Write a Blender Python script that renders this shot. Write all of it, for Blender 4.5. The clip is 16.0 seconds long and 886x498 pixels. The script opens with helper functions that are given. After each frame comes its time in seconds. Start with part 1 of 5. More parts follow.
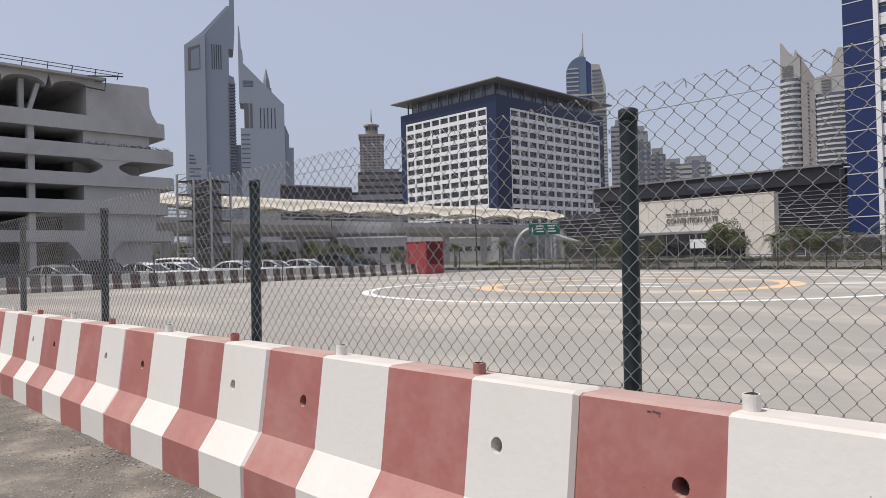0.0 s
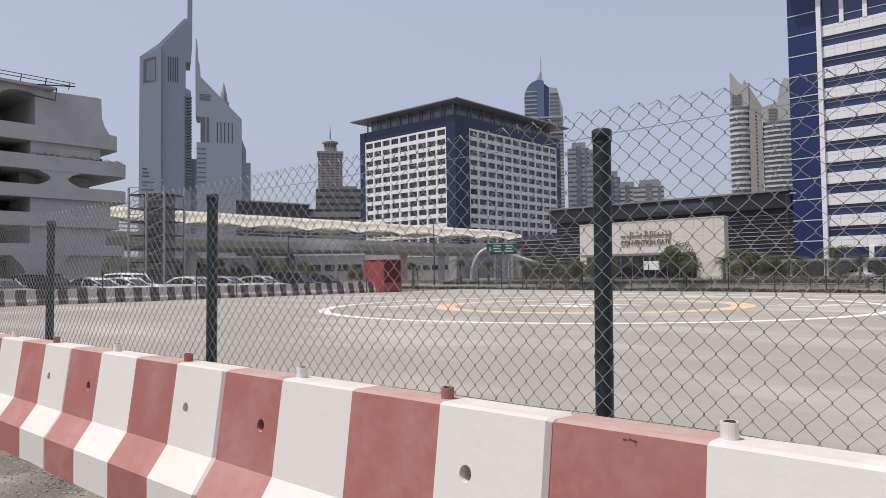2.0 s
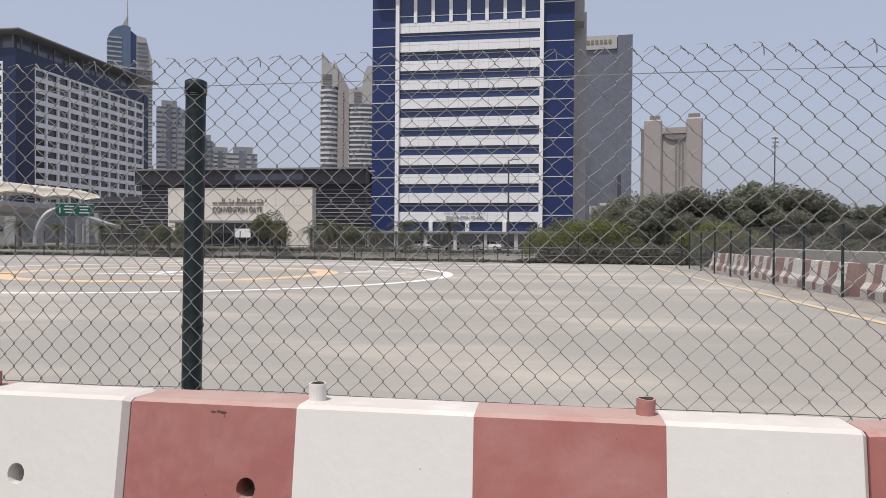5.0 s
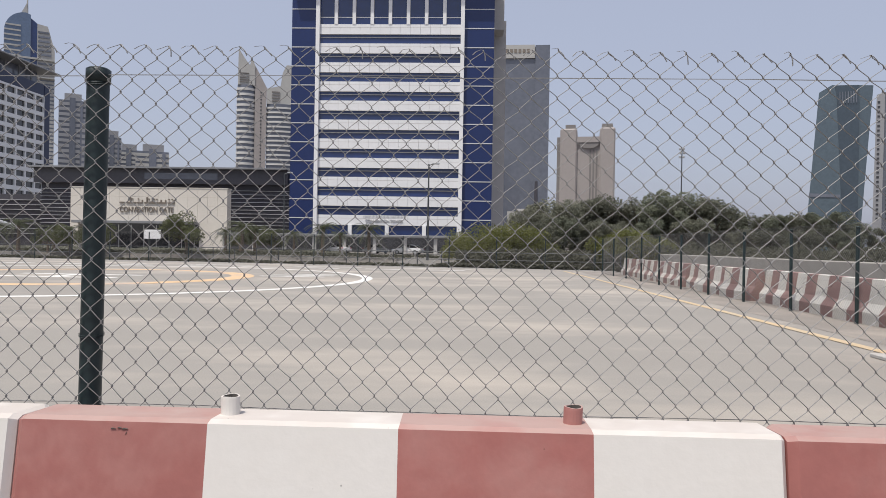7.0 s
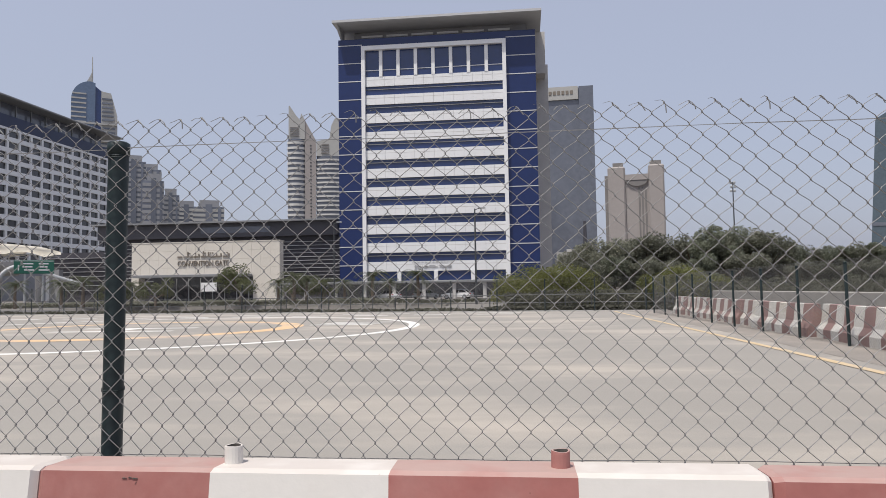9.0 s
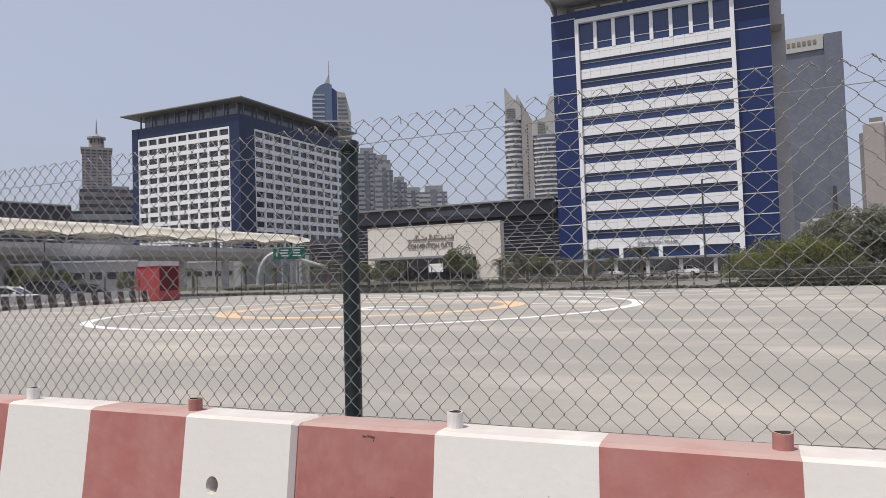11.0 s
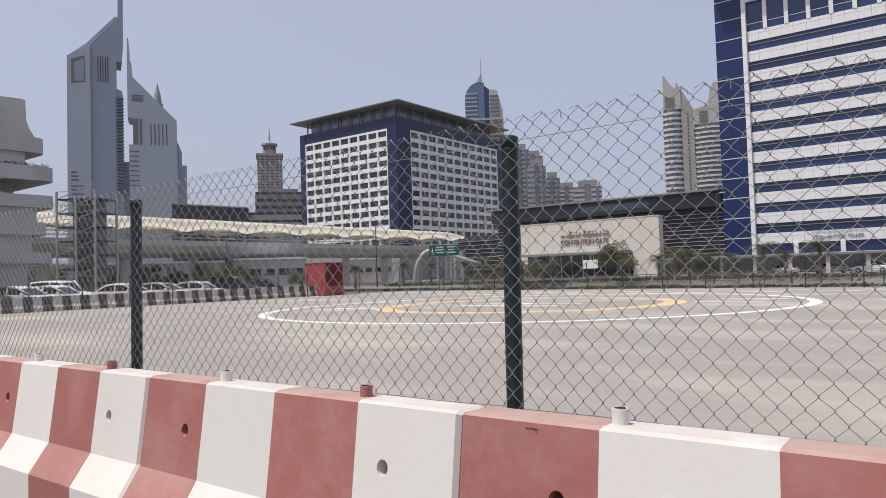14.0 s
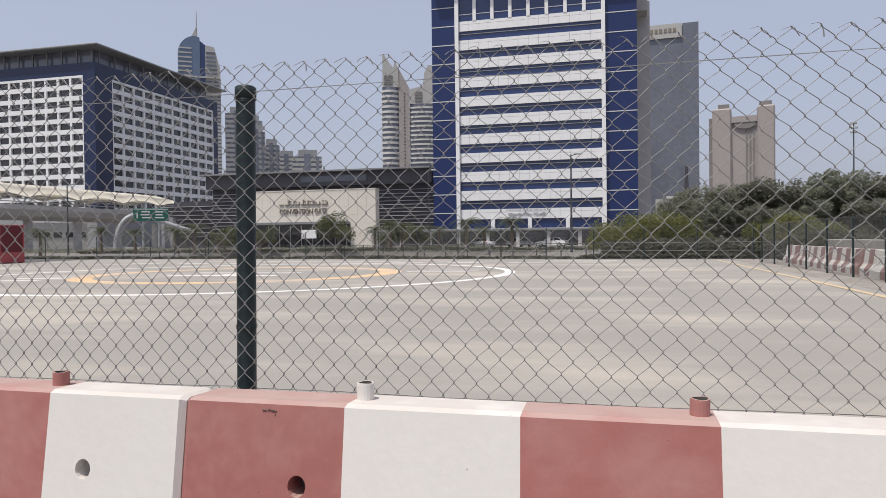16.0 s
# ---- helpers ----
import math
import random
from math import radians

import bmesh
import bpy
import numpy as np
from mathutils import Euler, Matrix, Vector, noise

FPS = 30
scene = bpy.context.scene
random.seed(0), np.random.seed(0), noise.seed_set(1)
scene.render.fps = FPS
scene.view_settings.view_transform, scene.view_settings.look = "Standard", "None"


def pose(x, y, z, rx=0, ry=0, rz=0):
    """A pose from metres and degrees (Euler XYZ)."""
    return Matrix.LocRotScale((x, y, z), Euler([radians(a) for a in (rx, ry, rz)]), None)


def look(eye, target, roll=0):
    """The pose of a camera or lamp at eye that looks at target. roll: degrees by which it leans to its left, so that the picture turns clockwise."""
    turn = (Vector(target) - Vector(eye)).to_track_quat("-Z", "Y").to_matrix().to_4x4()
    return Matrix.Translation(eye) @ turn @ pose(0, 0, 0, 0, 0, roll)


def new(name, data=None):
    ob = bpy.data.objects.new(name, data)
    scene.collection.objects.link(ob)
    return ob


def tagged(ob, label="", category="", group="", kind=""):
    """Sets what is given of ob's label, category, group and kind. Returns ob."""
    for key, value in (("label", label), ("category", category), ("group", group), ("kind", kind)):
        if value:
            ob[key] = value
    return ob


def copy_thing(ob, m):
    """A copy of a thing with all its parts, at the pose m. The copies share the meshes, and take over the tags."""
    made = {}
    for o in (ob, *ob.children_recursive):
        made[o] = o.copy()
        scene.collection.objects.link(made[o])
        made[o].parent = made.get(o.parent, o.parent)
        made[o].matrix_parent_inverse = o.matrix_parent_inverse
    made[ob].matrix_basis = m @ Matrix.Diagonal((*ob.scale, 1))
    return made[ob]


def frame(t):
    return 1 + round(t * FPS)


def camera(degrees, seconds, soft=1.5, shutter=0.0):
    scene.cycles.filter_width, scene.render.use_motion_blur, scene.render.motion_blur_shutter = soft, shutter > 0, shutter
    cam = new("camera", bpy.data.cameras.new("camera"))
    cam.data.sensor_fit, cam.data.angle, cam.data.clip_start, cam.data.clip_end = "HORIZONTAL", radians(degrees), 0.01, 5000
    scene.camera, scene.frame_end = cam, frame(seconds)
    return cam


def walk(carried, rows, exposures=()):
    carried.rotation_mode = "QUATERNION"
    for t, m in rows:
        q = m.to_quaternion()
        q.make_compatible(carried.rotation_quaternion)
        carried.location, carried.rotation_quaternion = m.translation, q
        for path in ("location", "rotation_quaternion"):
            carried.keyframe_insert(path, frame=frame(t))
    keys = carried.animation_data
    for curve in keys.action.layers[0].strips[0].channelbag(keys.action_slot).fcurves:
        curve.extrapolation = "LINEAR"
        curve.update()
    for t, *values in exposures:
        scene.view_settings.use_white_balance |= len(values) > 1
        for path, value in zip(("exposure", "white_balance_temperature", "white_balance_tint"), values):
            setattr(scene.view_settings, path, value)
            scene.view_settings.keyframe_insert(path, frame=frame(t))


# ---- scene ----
cam = camera(64.8, 16.0, soft=0.6)
PATH = [
    (0, (1.37, -2.07, 1.288), (-0.049, -0.66, 1.311), -1.5),
    (0.5, (1.339, -2.065, 1.293), (-0.022, -0.601, 1.371), -1.3),
    (1, (1.311, -2.05, 1.295), (0.016, -0.527, 1.364), -1.7),
    (1.5, (1.29, -2.049, 1.294), (0.023, -0.504, 1.367), -0.8),
    (2, (1.278, -2.039, 1.295), (-0.051, -0.546, 1.369), -0.8),
    (2.5, (1.278, -2.014, 1.294), (0.077, -0.417, 1.373), -0.8),
    (3, (1.279, -2.006, 1.295), (0.265, -0.284, 1.368), -0.0),
    (3.5, (1.275, -1.999, 1.293), (0.431, -0.186, 1.329), 0.5),
    (4, (1.268, -1.979, 1.294), (0.591, -0.097, 1.325), -0.2),
    (4.5, (1.245, -1.968, 1.289), (0.751, -0.03, 1.296), 0.6),
    (5, (1.226, -1.951, 1.283), (0.911, 0.024, 1.26), 0.4),
    (5.2, (1.219, -1.951, 1.275), (0.957, 0.032, 1.27), 0.7),
    (7.3, (1.2, -1.872, 1.285), (1.145, 0.128, 1.276), 1.2),
    (7.5, (1.208, -1.872, 1.285), (1.174, 0.127, 1.301), 1.3),
    (8, (1.244, -1.906, 1.297), (1.186, 0.091, 1.381), -0.4),
    (8.2, (1.275, -1.916, 1.301), (1.18, 0.077, 1.427), -0.7),
    (10.3, (1.462, -2.006, 1.303), (0.895, -0.09, 1.374), -1.8),
    (10.5, (1.459, -2.01, 1.301), (0.802, -0.122, 1.369), -2.1),
    (11, (1.446, -2.021, 1.3), (0.617, -0.202, 1.371), -1.9),
    (11.5, (1.424, -2.03, 1.299), (0.451, -0.284, 1.361), -1.7),
    (12, (1.417, -2.047, 1.296), (0.315, -0.378, 1.338), -1.5),
    (12.5, (1.417, -2.052, 1.295), (0.213, -0.455, 1.32), -1.5),
    (13, (1.419, -2.048, 1.291), (0.196, -0.467, 1.325), -1.9),
    (13.5, (1.432, -2.055, 1.294), (0.204, -0.478, 1.359), -2.1),
    (14, (1.431, -2.053, 1.292), (0.228, -0.457, 1.367), -1.8),
    (14.5, (1.399, -2.006, 1.29), (0.367, -0.293, 1.324), -2.2),
    (15, (1.353, -1.981, 1.287), (0.59, -0.133, 1.343), -1.3),
    (15.5, (1.299, -1.95, 1.282), (0.694, -0.044, 1.294), -0.3),
    (16, (1.276, -1.925, 1.285), (0.784, 0.014, 1.256), -0.7),
]
walk(cam, [(t, look(eye, target, roll)) for t, eye, target, roll in PATH], [(0.0, 0.74), (16.0, 0.74)])

# ---------------------------------------------------------------- light
SUN_ELEV, SUN_AZ = 68.0, 212.0      # degrees; azimuth clockwise from +y
world = bpy.data.worlds.new("sky")
scene.world = world
world.use_nodes = True
wn = world.node_tree.nodes
wl = world.node_tree.links
sky = wn.new("ShaderNodeTexSky")
sky.sky_type = "NISHITA"
sky.sun_disc = False
sky.sun_elevation = radians(SUN_ELEV)
sky.sun_rotation = radians(SUN_AZ)
sky.altitude = 10.0
sky.air_density = 1.0
sky.dust_density = 5.0
sky.ozone_density = 2.0
wn["Background"].inputs[1].default_value = 0.12
haze = wn.new("ShaderNodeMix")          # thick bright summer haze over the clear sky
haze.data_type = "RGBA"
haze.inputs[0].default_value = 0.72
haze.inputs[7].default_value = (2.36, 2.48, 3.05, 1)
wl.new(sky.outputs[0], haze.inputs[6])
wl.new(haze.outputs[2], wn["Background"].inputs[0])
sun_data = bpy.data.lights.new("sun", "SUN")
sun_data.energy = 2.35
sun_data.angle = radians(0.6)
sun_data.color = (1.0, 0.955, 0.88)
sun = new("sun", sun_data)
_a, _e = radians(SUN_AZ), radians(SUN_ELEV)
_from = Vector((math.sin(_a) * math.cos(_e), math.cos(_a) * math.cos(_e), math.sin(_e)))
sun.matrix_world = look(_from * 300, (0, 0, 0))


# ---------------------------------------------------------------- materials
def mat(name, rgb, rough=0.7, metal=0.0, var=0.12, fine=40.0, coarse=1.2, bump=0.15, tint=None, tint_amount=0.0,
        random_amount=0.0, spec=0.5, stretch=None, pits=0.0, island=0.0, dust_sun_tone=0.0):
    """A surface with grain (fine) and stains (coarse) per metre; tint shows in coarse patches."""
    m = bpy.data.materials.new(name)
    m.use_nodes = True
    n, l = m.node_tree.nodes, m.node_tree.links
    b = n["Principled BSDF"]
    b.inputs["Roughness"].default_value = rough
    b.inputs["Metallic"].default_value = metal
    b.inputs["Specular IOR Level"].default_value = spec
    geo = n.new("ShaderNodeNewGeometry")
    n1, n2 = n.new("ShaderNodeTexNoise"), n.new("ShaderNodeTexNoise")
    for nd, sc, det in ((n1, fine, 3.0), (n2, coarse, 5.0)):
        if stretch and nd is n2:
            mp = n.new("ShaderNodeVectorMath")
            mp.operation = "MULTIPLY"
            mp.inputs[1].default_value = stretch
            l.new(geo.outputs["Position"], mp.inputs[0])
            l.new(mp.outputs[0], nd.inputs["Vector"])
        else:
            l.new(geo.outputs["Position"], nd.inputs["Vector"])
        nd.inputs["Scale"].default_value = sc
        nd.inputs["Detail"].default_value = det
        nd.inputs["Roughness"].default_value = 0.6
    add = n.new("ShaderNodeMath")
    add.operation = "ADD"
    l.new(n1.outputs["Fac"], add.inputs[0])
    l.new(n2.outputs["Fac"], add.inputs[1])
    rng = n.new("ShaderNodeMapRange")
    rng.inputs["From Min"].default_value, rng.inputs["From Max"].default_value = 0.6, 1.4
    rng.inputs["To Min"].default_value, rng.inputs["To Max"].default_value = 1 - var, 1 + var
    l.new(add.outputs[0], rng.inputs["Value"])
    last = None
    base = n.new("ShaderNodeRGB")
    base.outputs[0].default_value = (*rgb, 1)
    last = base.outputs[0]
    if tint:
        ramp = n.new("ShaderNodeMapRange")
        ramp.inputs["From Min"].default_value, ramp.inputs["From Max"].default_value = 0.48, 0.68
        ramp.inputs["To Max"].default_value = tint_amount
        l.new(n2.outputs["Fac"], ramp.inputs["Value"])
        mix = n.new("ShaderNodeMix")
        mix.data_type = "RGBA"
        l.new(ramp.outputs[0], mix.inputs[0])
        l.new(last, mix.inputs[6])
        mix.inputs[7].default_value = (*tint, 1)
        last = mix.outputs[2]
    mul = n.new("ShaderNodeVectorMath")
    mul.operation = "SCALE"
    l.new(last, mul.inputs[0])
    l.new(rng.outputs[0], mul.inputs["Scale"])
    last = mul.outputs[0]
    if random_amount:
        info = n.new("ShaderNodeObjectInfo")
        r2 = n.new("ShaderNodeMapRange")
        r2.inputs["To Min"].default_value, r2.inputs["To Max"].default_value = 1 - random_amount, 1 + random_amount
        l.new(info.outputs["Random"], r2.inputs["Value"])
        m2 = n.new("ShaderNodeVectorMath")
        m2.operation = "SCALE"
        l.new(last, m2.inputs[0])
        l.new(r2.outputs[0], m2.inputs["Scale"])
        last = m2.outputs[0]
    if island:
        r3 = n.new("ShaderNodeMapRange")
        r3.inputs["To Min"].default_value, r3.inputs["To Max"].default_value = 1 - island, 1 + island
        l.new(geo.outputs["Random Per Island"], r3.inputs["Value"])
        m4 = n.new("ShaderNodeVectorMath")
        m4.operation = "SCALE"
        l.new(last, m4.inputs[0])
        l.new(r3.outputs[0], m4.inputs["Scale"])
        last = m4.outputs[0]
    if dust_sun_tone:
        # settled sand, thinner where brushed off; also tones down sunlit tops and slopes
        nz = n.new("ShaderNodeSeparateXYZ")
        l.new(geo.outputs["Normal"], nz.inputs[0])
        lev = n.new("ShaderNodeMapRange")
        lev.inputs["From Min"].default_value, lev.inputs["From Max"].default_value = 0.40, 0.97
        lev.inputs["To Max"].default_value = dust_sun_tone
        l.new(nz.outputs[2], lev.inputs["Value"])
        n3 = n.new("ShaderNodeTexNoise")
        n3.inputs["Scale"].default_value = 7.0
        n3.inputs["Detail"].default_value = 4.0
        l.new(geo.outputs["Position"], n3.inputs["Vector"])
        patch = n.new("ShaderNodeMapRange")
        patch.inputs["From Min"].default_value, patch.inputs["From Max"].default_value = 0.3, 0.55
        patch.inputs["To Min"].default_value = 0.55
        l.new(n3.outputs["Fac"], patch.inputs["Value"])
        amount = n.new("ShaderNodeMath")
        amount.operation = "MULTIPLY"
        l.new(lev.outputs[0], amount.inputs[0])
        l.new(patch.outputs[0], amount.inputs[1])
        mix2 = n.new("ShaderNodeMix")
        mix2.data_type = "RGBA"
        l.new(amount.outputs[0], mix2.inputs[0])
        l.new(last, mix2.inputs[6])
        mix2.inputs[7].default_value = (0.40, 0.335, 0.30, 1)
        last = mix2.outputs[2]
    if pits:
        vo = n.new("ShaderNodeTexVoronoi")
        vo.inputs["Scale"].default_value = pits
        l.new(geo.outputs["Position"], vo.inputs["Vector"])
        dot = n.new("ShaderNodeMapRange")
        dot.inputs["From Min"].default_value, dot.inputs["From Max"].default_value = 0.02, 0.055
        dot.inputs["To Min"].default_value, dot.inputs["To Max"].default_value = 0.45, 1.0
        l.new(vo.outputs["Distance"], dot.inputs["Value"])
        sep = n.new("ShaderNodeSeparateColor")
        l.new(vo.outputs["Color"], sep.inputs[0])
        gate = n.new("ShaderNodeMath")
        gate.operation = "LESS_THAN"
        gate.inputs[1].default_value = 0.8
        l.new(sep.outputs[0], gate.inputs[0])
        top = n.new("ShaderNodeMath")
        top.operation = "MAXIMUM"
        l.new(dot.outputs[0], top.inputs[0])
        l.new(gate.outputs[0], top.inputs[1])
        m3 = n.new("ShaderNodeVectorMath")
        m3.operation = "SCALE"
        l.new(last, m3.inputs[0])
        l.new(top.outputs[0], m3.inputs["Scale"])
        last = m3.outputs[0]
    l.new(last, b.inputs["Base Color"])
    if bump:
        bp = n.new("ShaderNodeBump")
        bp.inputs["Strength"].default_value = bump
        bp.inputs["Distance"].default_value = 0.02
        l.new(n1.outputs["Fac"], bp.inputs["Height"])
        l.new(bp.outputs[0], b.inputs["Normal"])
    return m


def glass(name, rgb, rough=0.08, var=0.15, coarse=0.15):
    return mat(name, rgb, rough, 0.0, var, 0.6, coarse, 0.0, random_amount=0.25, spec=0.8)


M = {}
M["apron"] = mat("apron_concrete", (0.27, 0.252, 0.228), 0.85, var=0.13, fine=60, coarse=0.3, bump=0.2, tint=(0.40, 0.355, 0.305), tint_amount=0.9, stretch=(0.45, 1.0, 1.0))
M["gravel"] = mat("gravel", (0.16, 0.143, 0.124), 0.95, var=0.5, fine=70, coarse=2.2, bump=1.0, tint=(0.27, 0.235, 0.195), tint_amount=0.8)
M["pebble"] = mat("pebble", (0.21, 0.195, 0.178), 0.9, var=0.2, fine=30, island=0.55)
M["sand"] = mat("sand_ground", (0.17, 0.158, 0.142), 0.95, var=0.2, fine=8, coarse=0.05)
M["asphalt"] = mat("asphalt", (0.09, 0.088, 0.085), 0.85, var=0.2, fine=30, coarse=0.3)
M["red_paint"] = mat("red_paint", (0.345, 0.128, 0.113), 0.7, var=0.09, fine=26, coarse=3.2, bump=0.05, tint=(0.39, 0.205, 0.183), tint_amount=0.6, random_amount=0.06, pits=15.0, dust_sun_tone=0.62)
# part of white's dust only tempers slopes that the sun over-brightens
M["white_paint"] = mat("white_paint", (0.69, 0.665, 0.63), 0.6, var=0.03, fine=30, coarse=1.1, bump=0.05, tint=(0.62, 0.585, 0.535), tint_amount=0.5, random_amount=0.04, pits=16.0, dust_sun_tone=0.54)
M["old_red"] = mat("dusty_red_paint", (0.245, 0.15, 0.14), 0.75, var=0.15, fine=20, coarse=1.5, tint=(0.30, 0.2, 0.17), tint_amount=0.5)
M["old_white"] = mat("dusty_white_paint", (0.58, 0.565, 0.53), 0.75, var=0.12, fine=20, coarse=1.5, tint=(0.45, 0.40, 0.33), tint_amount=0.6)
M["old_dark"] = mat("dark_worn_red_paint", (0.085, 0.055, 0.05), 0.8, var=0.2, fine=20, coarse=1.5, tint=(0.16, 0.12, 0.105), tint_amount=0.5)
M["shoulder"] = mat("dusty_shoulder", (0.235, 0.212, 0.19), 0.9, var=0.2, fine=20, coarse=0.6, bump=0.4, tint=(0.30, 0.265, 0.23), tint_amount=0.8)
M["bare"] = mat("bare_concrete", (0.34, 0.32, 0.29), 0.9, var=0.2, fine=40, coarse=2)
M["hole"] = mat("hole_shade", (0.10, 0.09, 0.08), 0.95, var=0.2)
M["green_post"] = mat("green_plastic_coat", (0.013, 0.026, 0.028), 0.5, var=0.25, fine=60, coarse=6, bump=0.05)
M["wire"] = mat("galvanised_wire", (0.25, 0.245, 0.24), 0.5, 0.2, var=0.25, fine=80, coarse=4, bump=0, spec=0.4)
M["line_white"] = mat("marking_white", (0.70, 0.69, 0.66), 0.7, var=0.15, fine=20, coarse=1.0, tint=(0.42, 0.40, 0.37), tint_amount=0.5)
M["line_orange"] = mat("marking_orange", (0.62, 0.43, 0.25), 0.7, var=0.2, fine=20, coarse=0.45, tint=(0.37, 0.31, 0.265), tint_amount=0.95)
M["line_yellow"] = mat("marking_yellow", (0.53, 0.405, 0.25), 0.7, var=0.15, fine=20, coarse=1.0, tint=(0.38, 0.33, 0.25), tint_amount=0.6)
M["cab_red"] = mat("cabinet_red", (0.34, 0.06, 0.066), 0.5, var=0.12, fine=20, coarse=2)
M["cab_dark"] = mat("cabinet_dark_red", (0.13, 0.012, 0.018), 0.6, var=0.2)
M["roof_pale"] = mat("pale_roof_metal", (0.46, 0.46, 0.465), 0.5, 0.1, var=0.06, fine=1, coarse=0.1, bump=0.0)
M["grey_conc"] = mat("facade_concrete", (0.50, 0.485, 0.47), 0.85, var=0.08, fine=4, coarse=0.25, tint=(0.28, 0.27, 0.26), tint_amount=0.5)
# dark colour that stands for the shade inside openings
M["shade_in"] = mat("interior_shade", (0.04, 0.042, 0.05), 0.9, var=0.3, fine=2, coarse=0.5)
M["blue_panel"] = mat("blue_cladding", (0.011, 0.024, 0.098), 0.3, var=0.10, fine=0.7, coarse=0.08, bump=0.0)
M["navy_panel"] = mat("navy_cladding", (0.012, 0.021, 0.064), 0.35, var=0.10, fine=0.7, coarse=0.08, bump=0.0)
M["white_panel"] = mat("white_cladding", (0.74, 0.74, 0.745), 0.5, var=0.04, fine=2, coarse=0.2, bump=0.0)
M["blue_glass"] = glass("blue_glass", (0.012, 0.028, 0.105), 0.2)
M["dark_glass"] = glass("dark_glass", (0.036, 0.036, 0.04))
M["sky_glass"] = glass("sky_blue_glass", (0.12, 0.17, 0.265), 0.12)
M["green_glass"] = glass("green_grey_glass", (0.072, 0.10, 0.122), 0.12)
M["grey_glass"] = glass("grey_glass", (0.125, 0.135, 0.165), 0.15)
# one tower silver in two tones: sunlight is put into the paler colour
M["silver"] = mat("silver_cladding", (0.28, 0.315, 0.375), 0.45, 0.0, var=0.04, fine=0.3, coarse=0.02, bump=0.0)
M["silver_lit"] = mat("sunlit_silver_cladding", (0.37, 0.40, 0.45), 0.45, 0.0, var=0.04, fine=0.3, coarse=0.02, bump=0.0)
M["beige"] = mat("beige_stone", (0.31, 0.282, 0.27), 0.8, var=0.06, fine=0.6, coarse=0.05, bump=0.0)
# darker stone; on recess plates the shade is put into this colour
M["beige_dark"] = mat("shaded_bronze_stone", (0.19, 0.178, 0.172), 0.8, var=0.08, fine=0.6, coarse=0.05, bump=0.0)
M["tower_pale"] = mat("pale_render", (0.38, 0.375, 0.36), 0.8, var=0.06, fine=0.6, coarse=0.05, bump=0.0)
M["tower_grey"] = mat("grey_render", (0.26, 0.262, 0.275), 0.8, var=0.08, fine=0.6, coarse=0.05, bump=0.0)
M["roof_grey"] = mat("roof_metal", (0.22, 0.225, 0.235), 0.55, 0.2, var=0.08, fine=1, coarse=0.1, bump=0.0)
M["black_clad"] = mat("black_cladding", (0.052, 0.05, 0.06), 0.5, var=0.15, fine=1, coarse=0.1, bump=0.0)
M["fascia"] = mat("dark_fascia", (0.07, 0.068, 0.078), 0.5, var=0.12, fine=1, coarse=0.1, bump=0.0)
M["slat_white"] = mat("pale_slat", (0.55, 0.55, 0.56), 0.5, var=0.05, bump=0.0)
M["gate_stone"] = mat("cream_stone", (0.60, 0.56, 0.50), 0.8, var=0.08, fine=3, coarse=0.2, bump=0.3)
M["letter"] = mat("letter_metal", (0.20, 0.17, 0.14), 0.5, 0.3, var=0.1, bump=0.0)
M["membrane"] = mat("cream_membrane", (0.80, 0.76, 0.68), 0.7, var=0.05, fine=0.8, coarse=0.1, bump=0.0)
M["steel"] = mat("painted_steel", (0.40, 0.41, 0.42), 0.5, 0.3, var=0.1)
M["dark_steel"] = mat("dark_steel", (0.07, 0.075, 0.08), 0.5, 0.4, var=0.15)
M["sign_green"] = mat("sign_green", (0.014, 0.11, 0.075), 0.5, var=0.08, bump=0.0)
M["sign_white"] = mat("sign_white", (0.72, 0.72, 0.72), 0.5, var=0.05, bump=0.0)
M["trunk"] = mat("bark", (0.13, 0.10, 0.075), 0.9, var=0.3, fine=15, coarse=2, bump=0.6)
M["leaf"] = mat("leaf_green", (0.168, 0.18, 0.13), 0.65, var=0.30, fine=2.0, coarse=0.3, bump=0.0, random_amount=0.15)
M["leaf_olive"] = mat("leaf_olive", (0.182, 0.185, 0.14), 0.65, var=0.30, fine=2.0, coarse=0.3, bump=0.0, random_amount=0.15)
M["leaf_bright"] = mat("leaf_bright", (0.17, 0.178, 0.06), 0.65, var=0.25, fine=2.0, coarse=0.3, bump=0.0)
M["leaf_dry"] = mat("leaf_dry", (0.135, 0.145, 0.075), 0.65, var=0.30, fine=2.0, coarse=0.3, bump=0.0)
M["frond"] = mat("palm_frond", (0.085, 0.095, 0.055), 0.65, var=0.25, fine=2.0, coarse=0.3, bump=0.0)
M["car_white"] = mat("car_paint_white", (0.72, 0.72, 0.72), 0.25, var=0.03, bump=0.0)
M["car_silver"] = mat("car_paint_silver", (0.40, 0.41, 0.42), 0.3, 0.4, var=0.03, bump=0.0)
M["car_dark"] = mat("car_paint_dark", (0.03, 0.032, 0.04), 0.25, var=0.05, bump=0.0)
M["car_glass"] = mat("car_glass", (0.012, 0.013, 0.015), 0.15, var=0.05, bump=0.0, spec=0.25)
M["rubber"] = mat("rubber", (0.025, 0.025, 0.025), 0.85, var=0.1)
M["lamp_clear"] = mat("headlight_lens", (0.6, 0.62, 0.64), 0.15, var=0.03, bump=0.0)
M["tail_red"] = mat("tail_lens", (0.35, 0.015, 0.02), 0.25, var=0.05, bump=0.0)
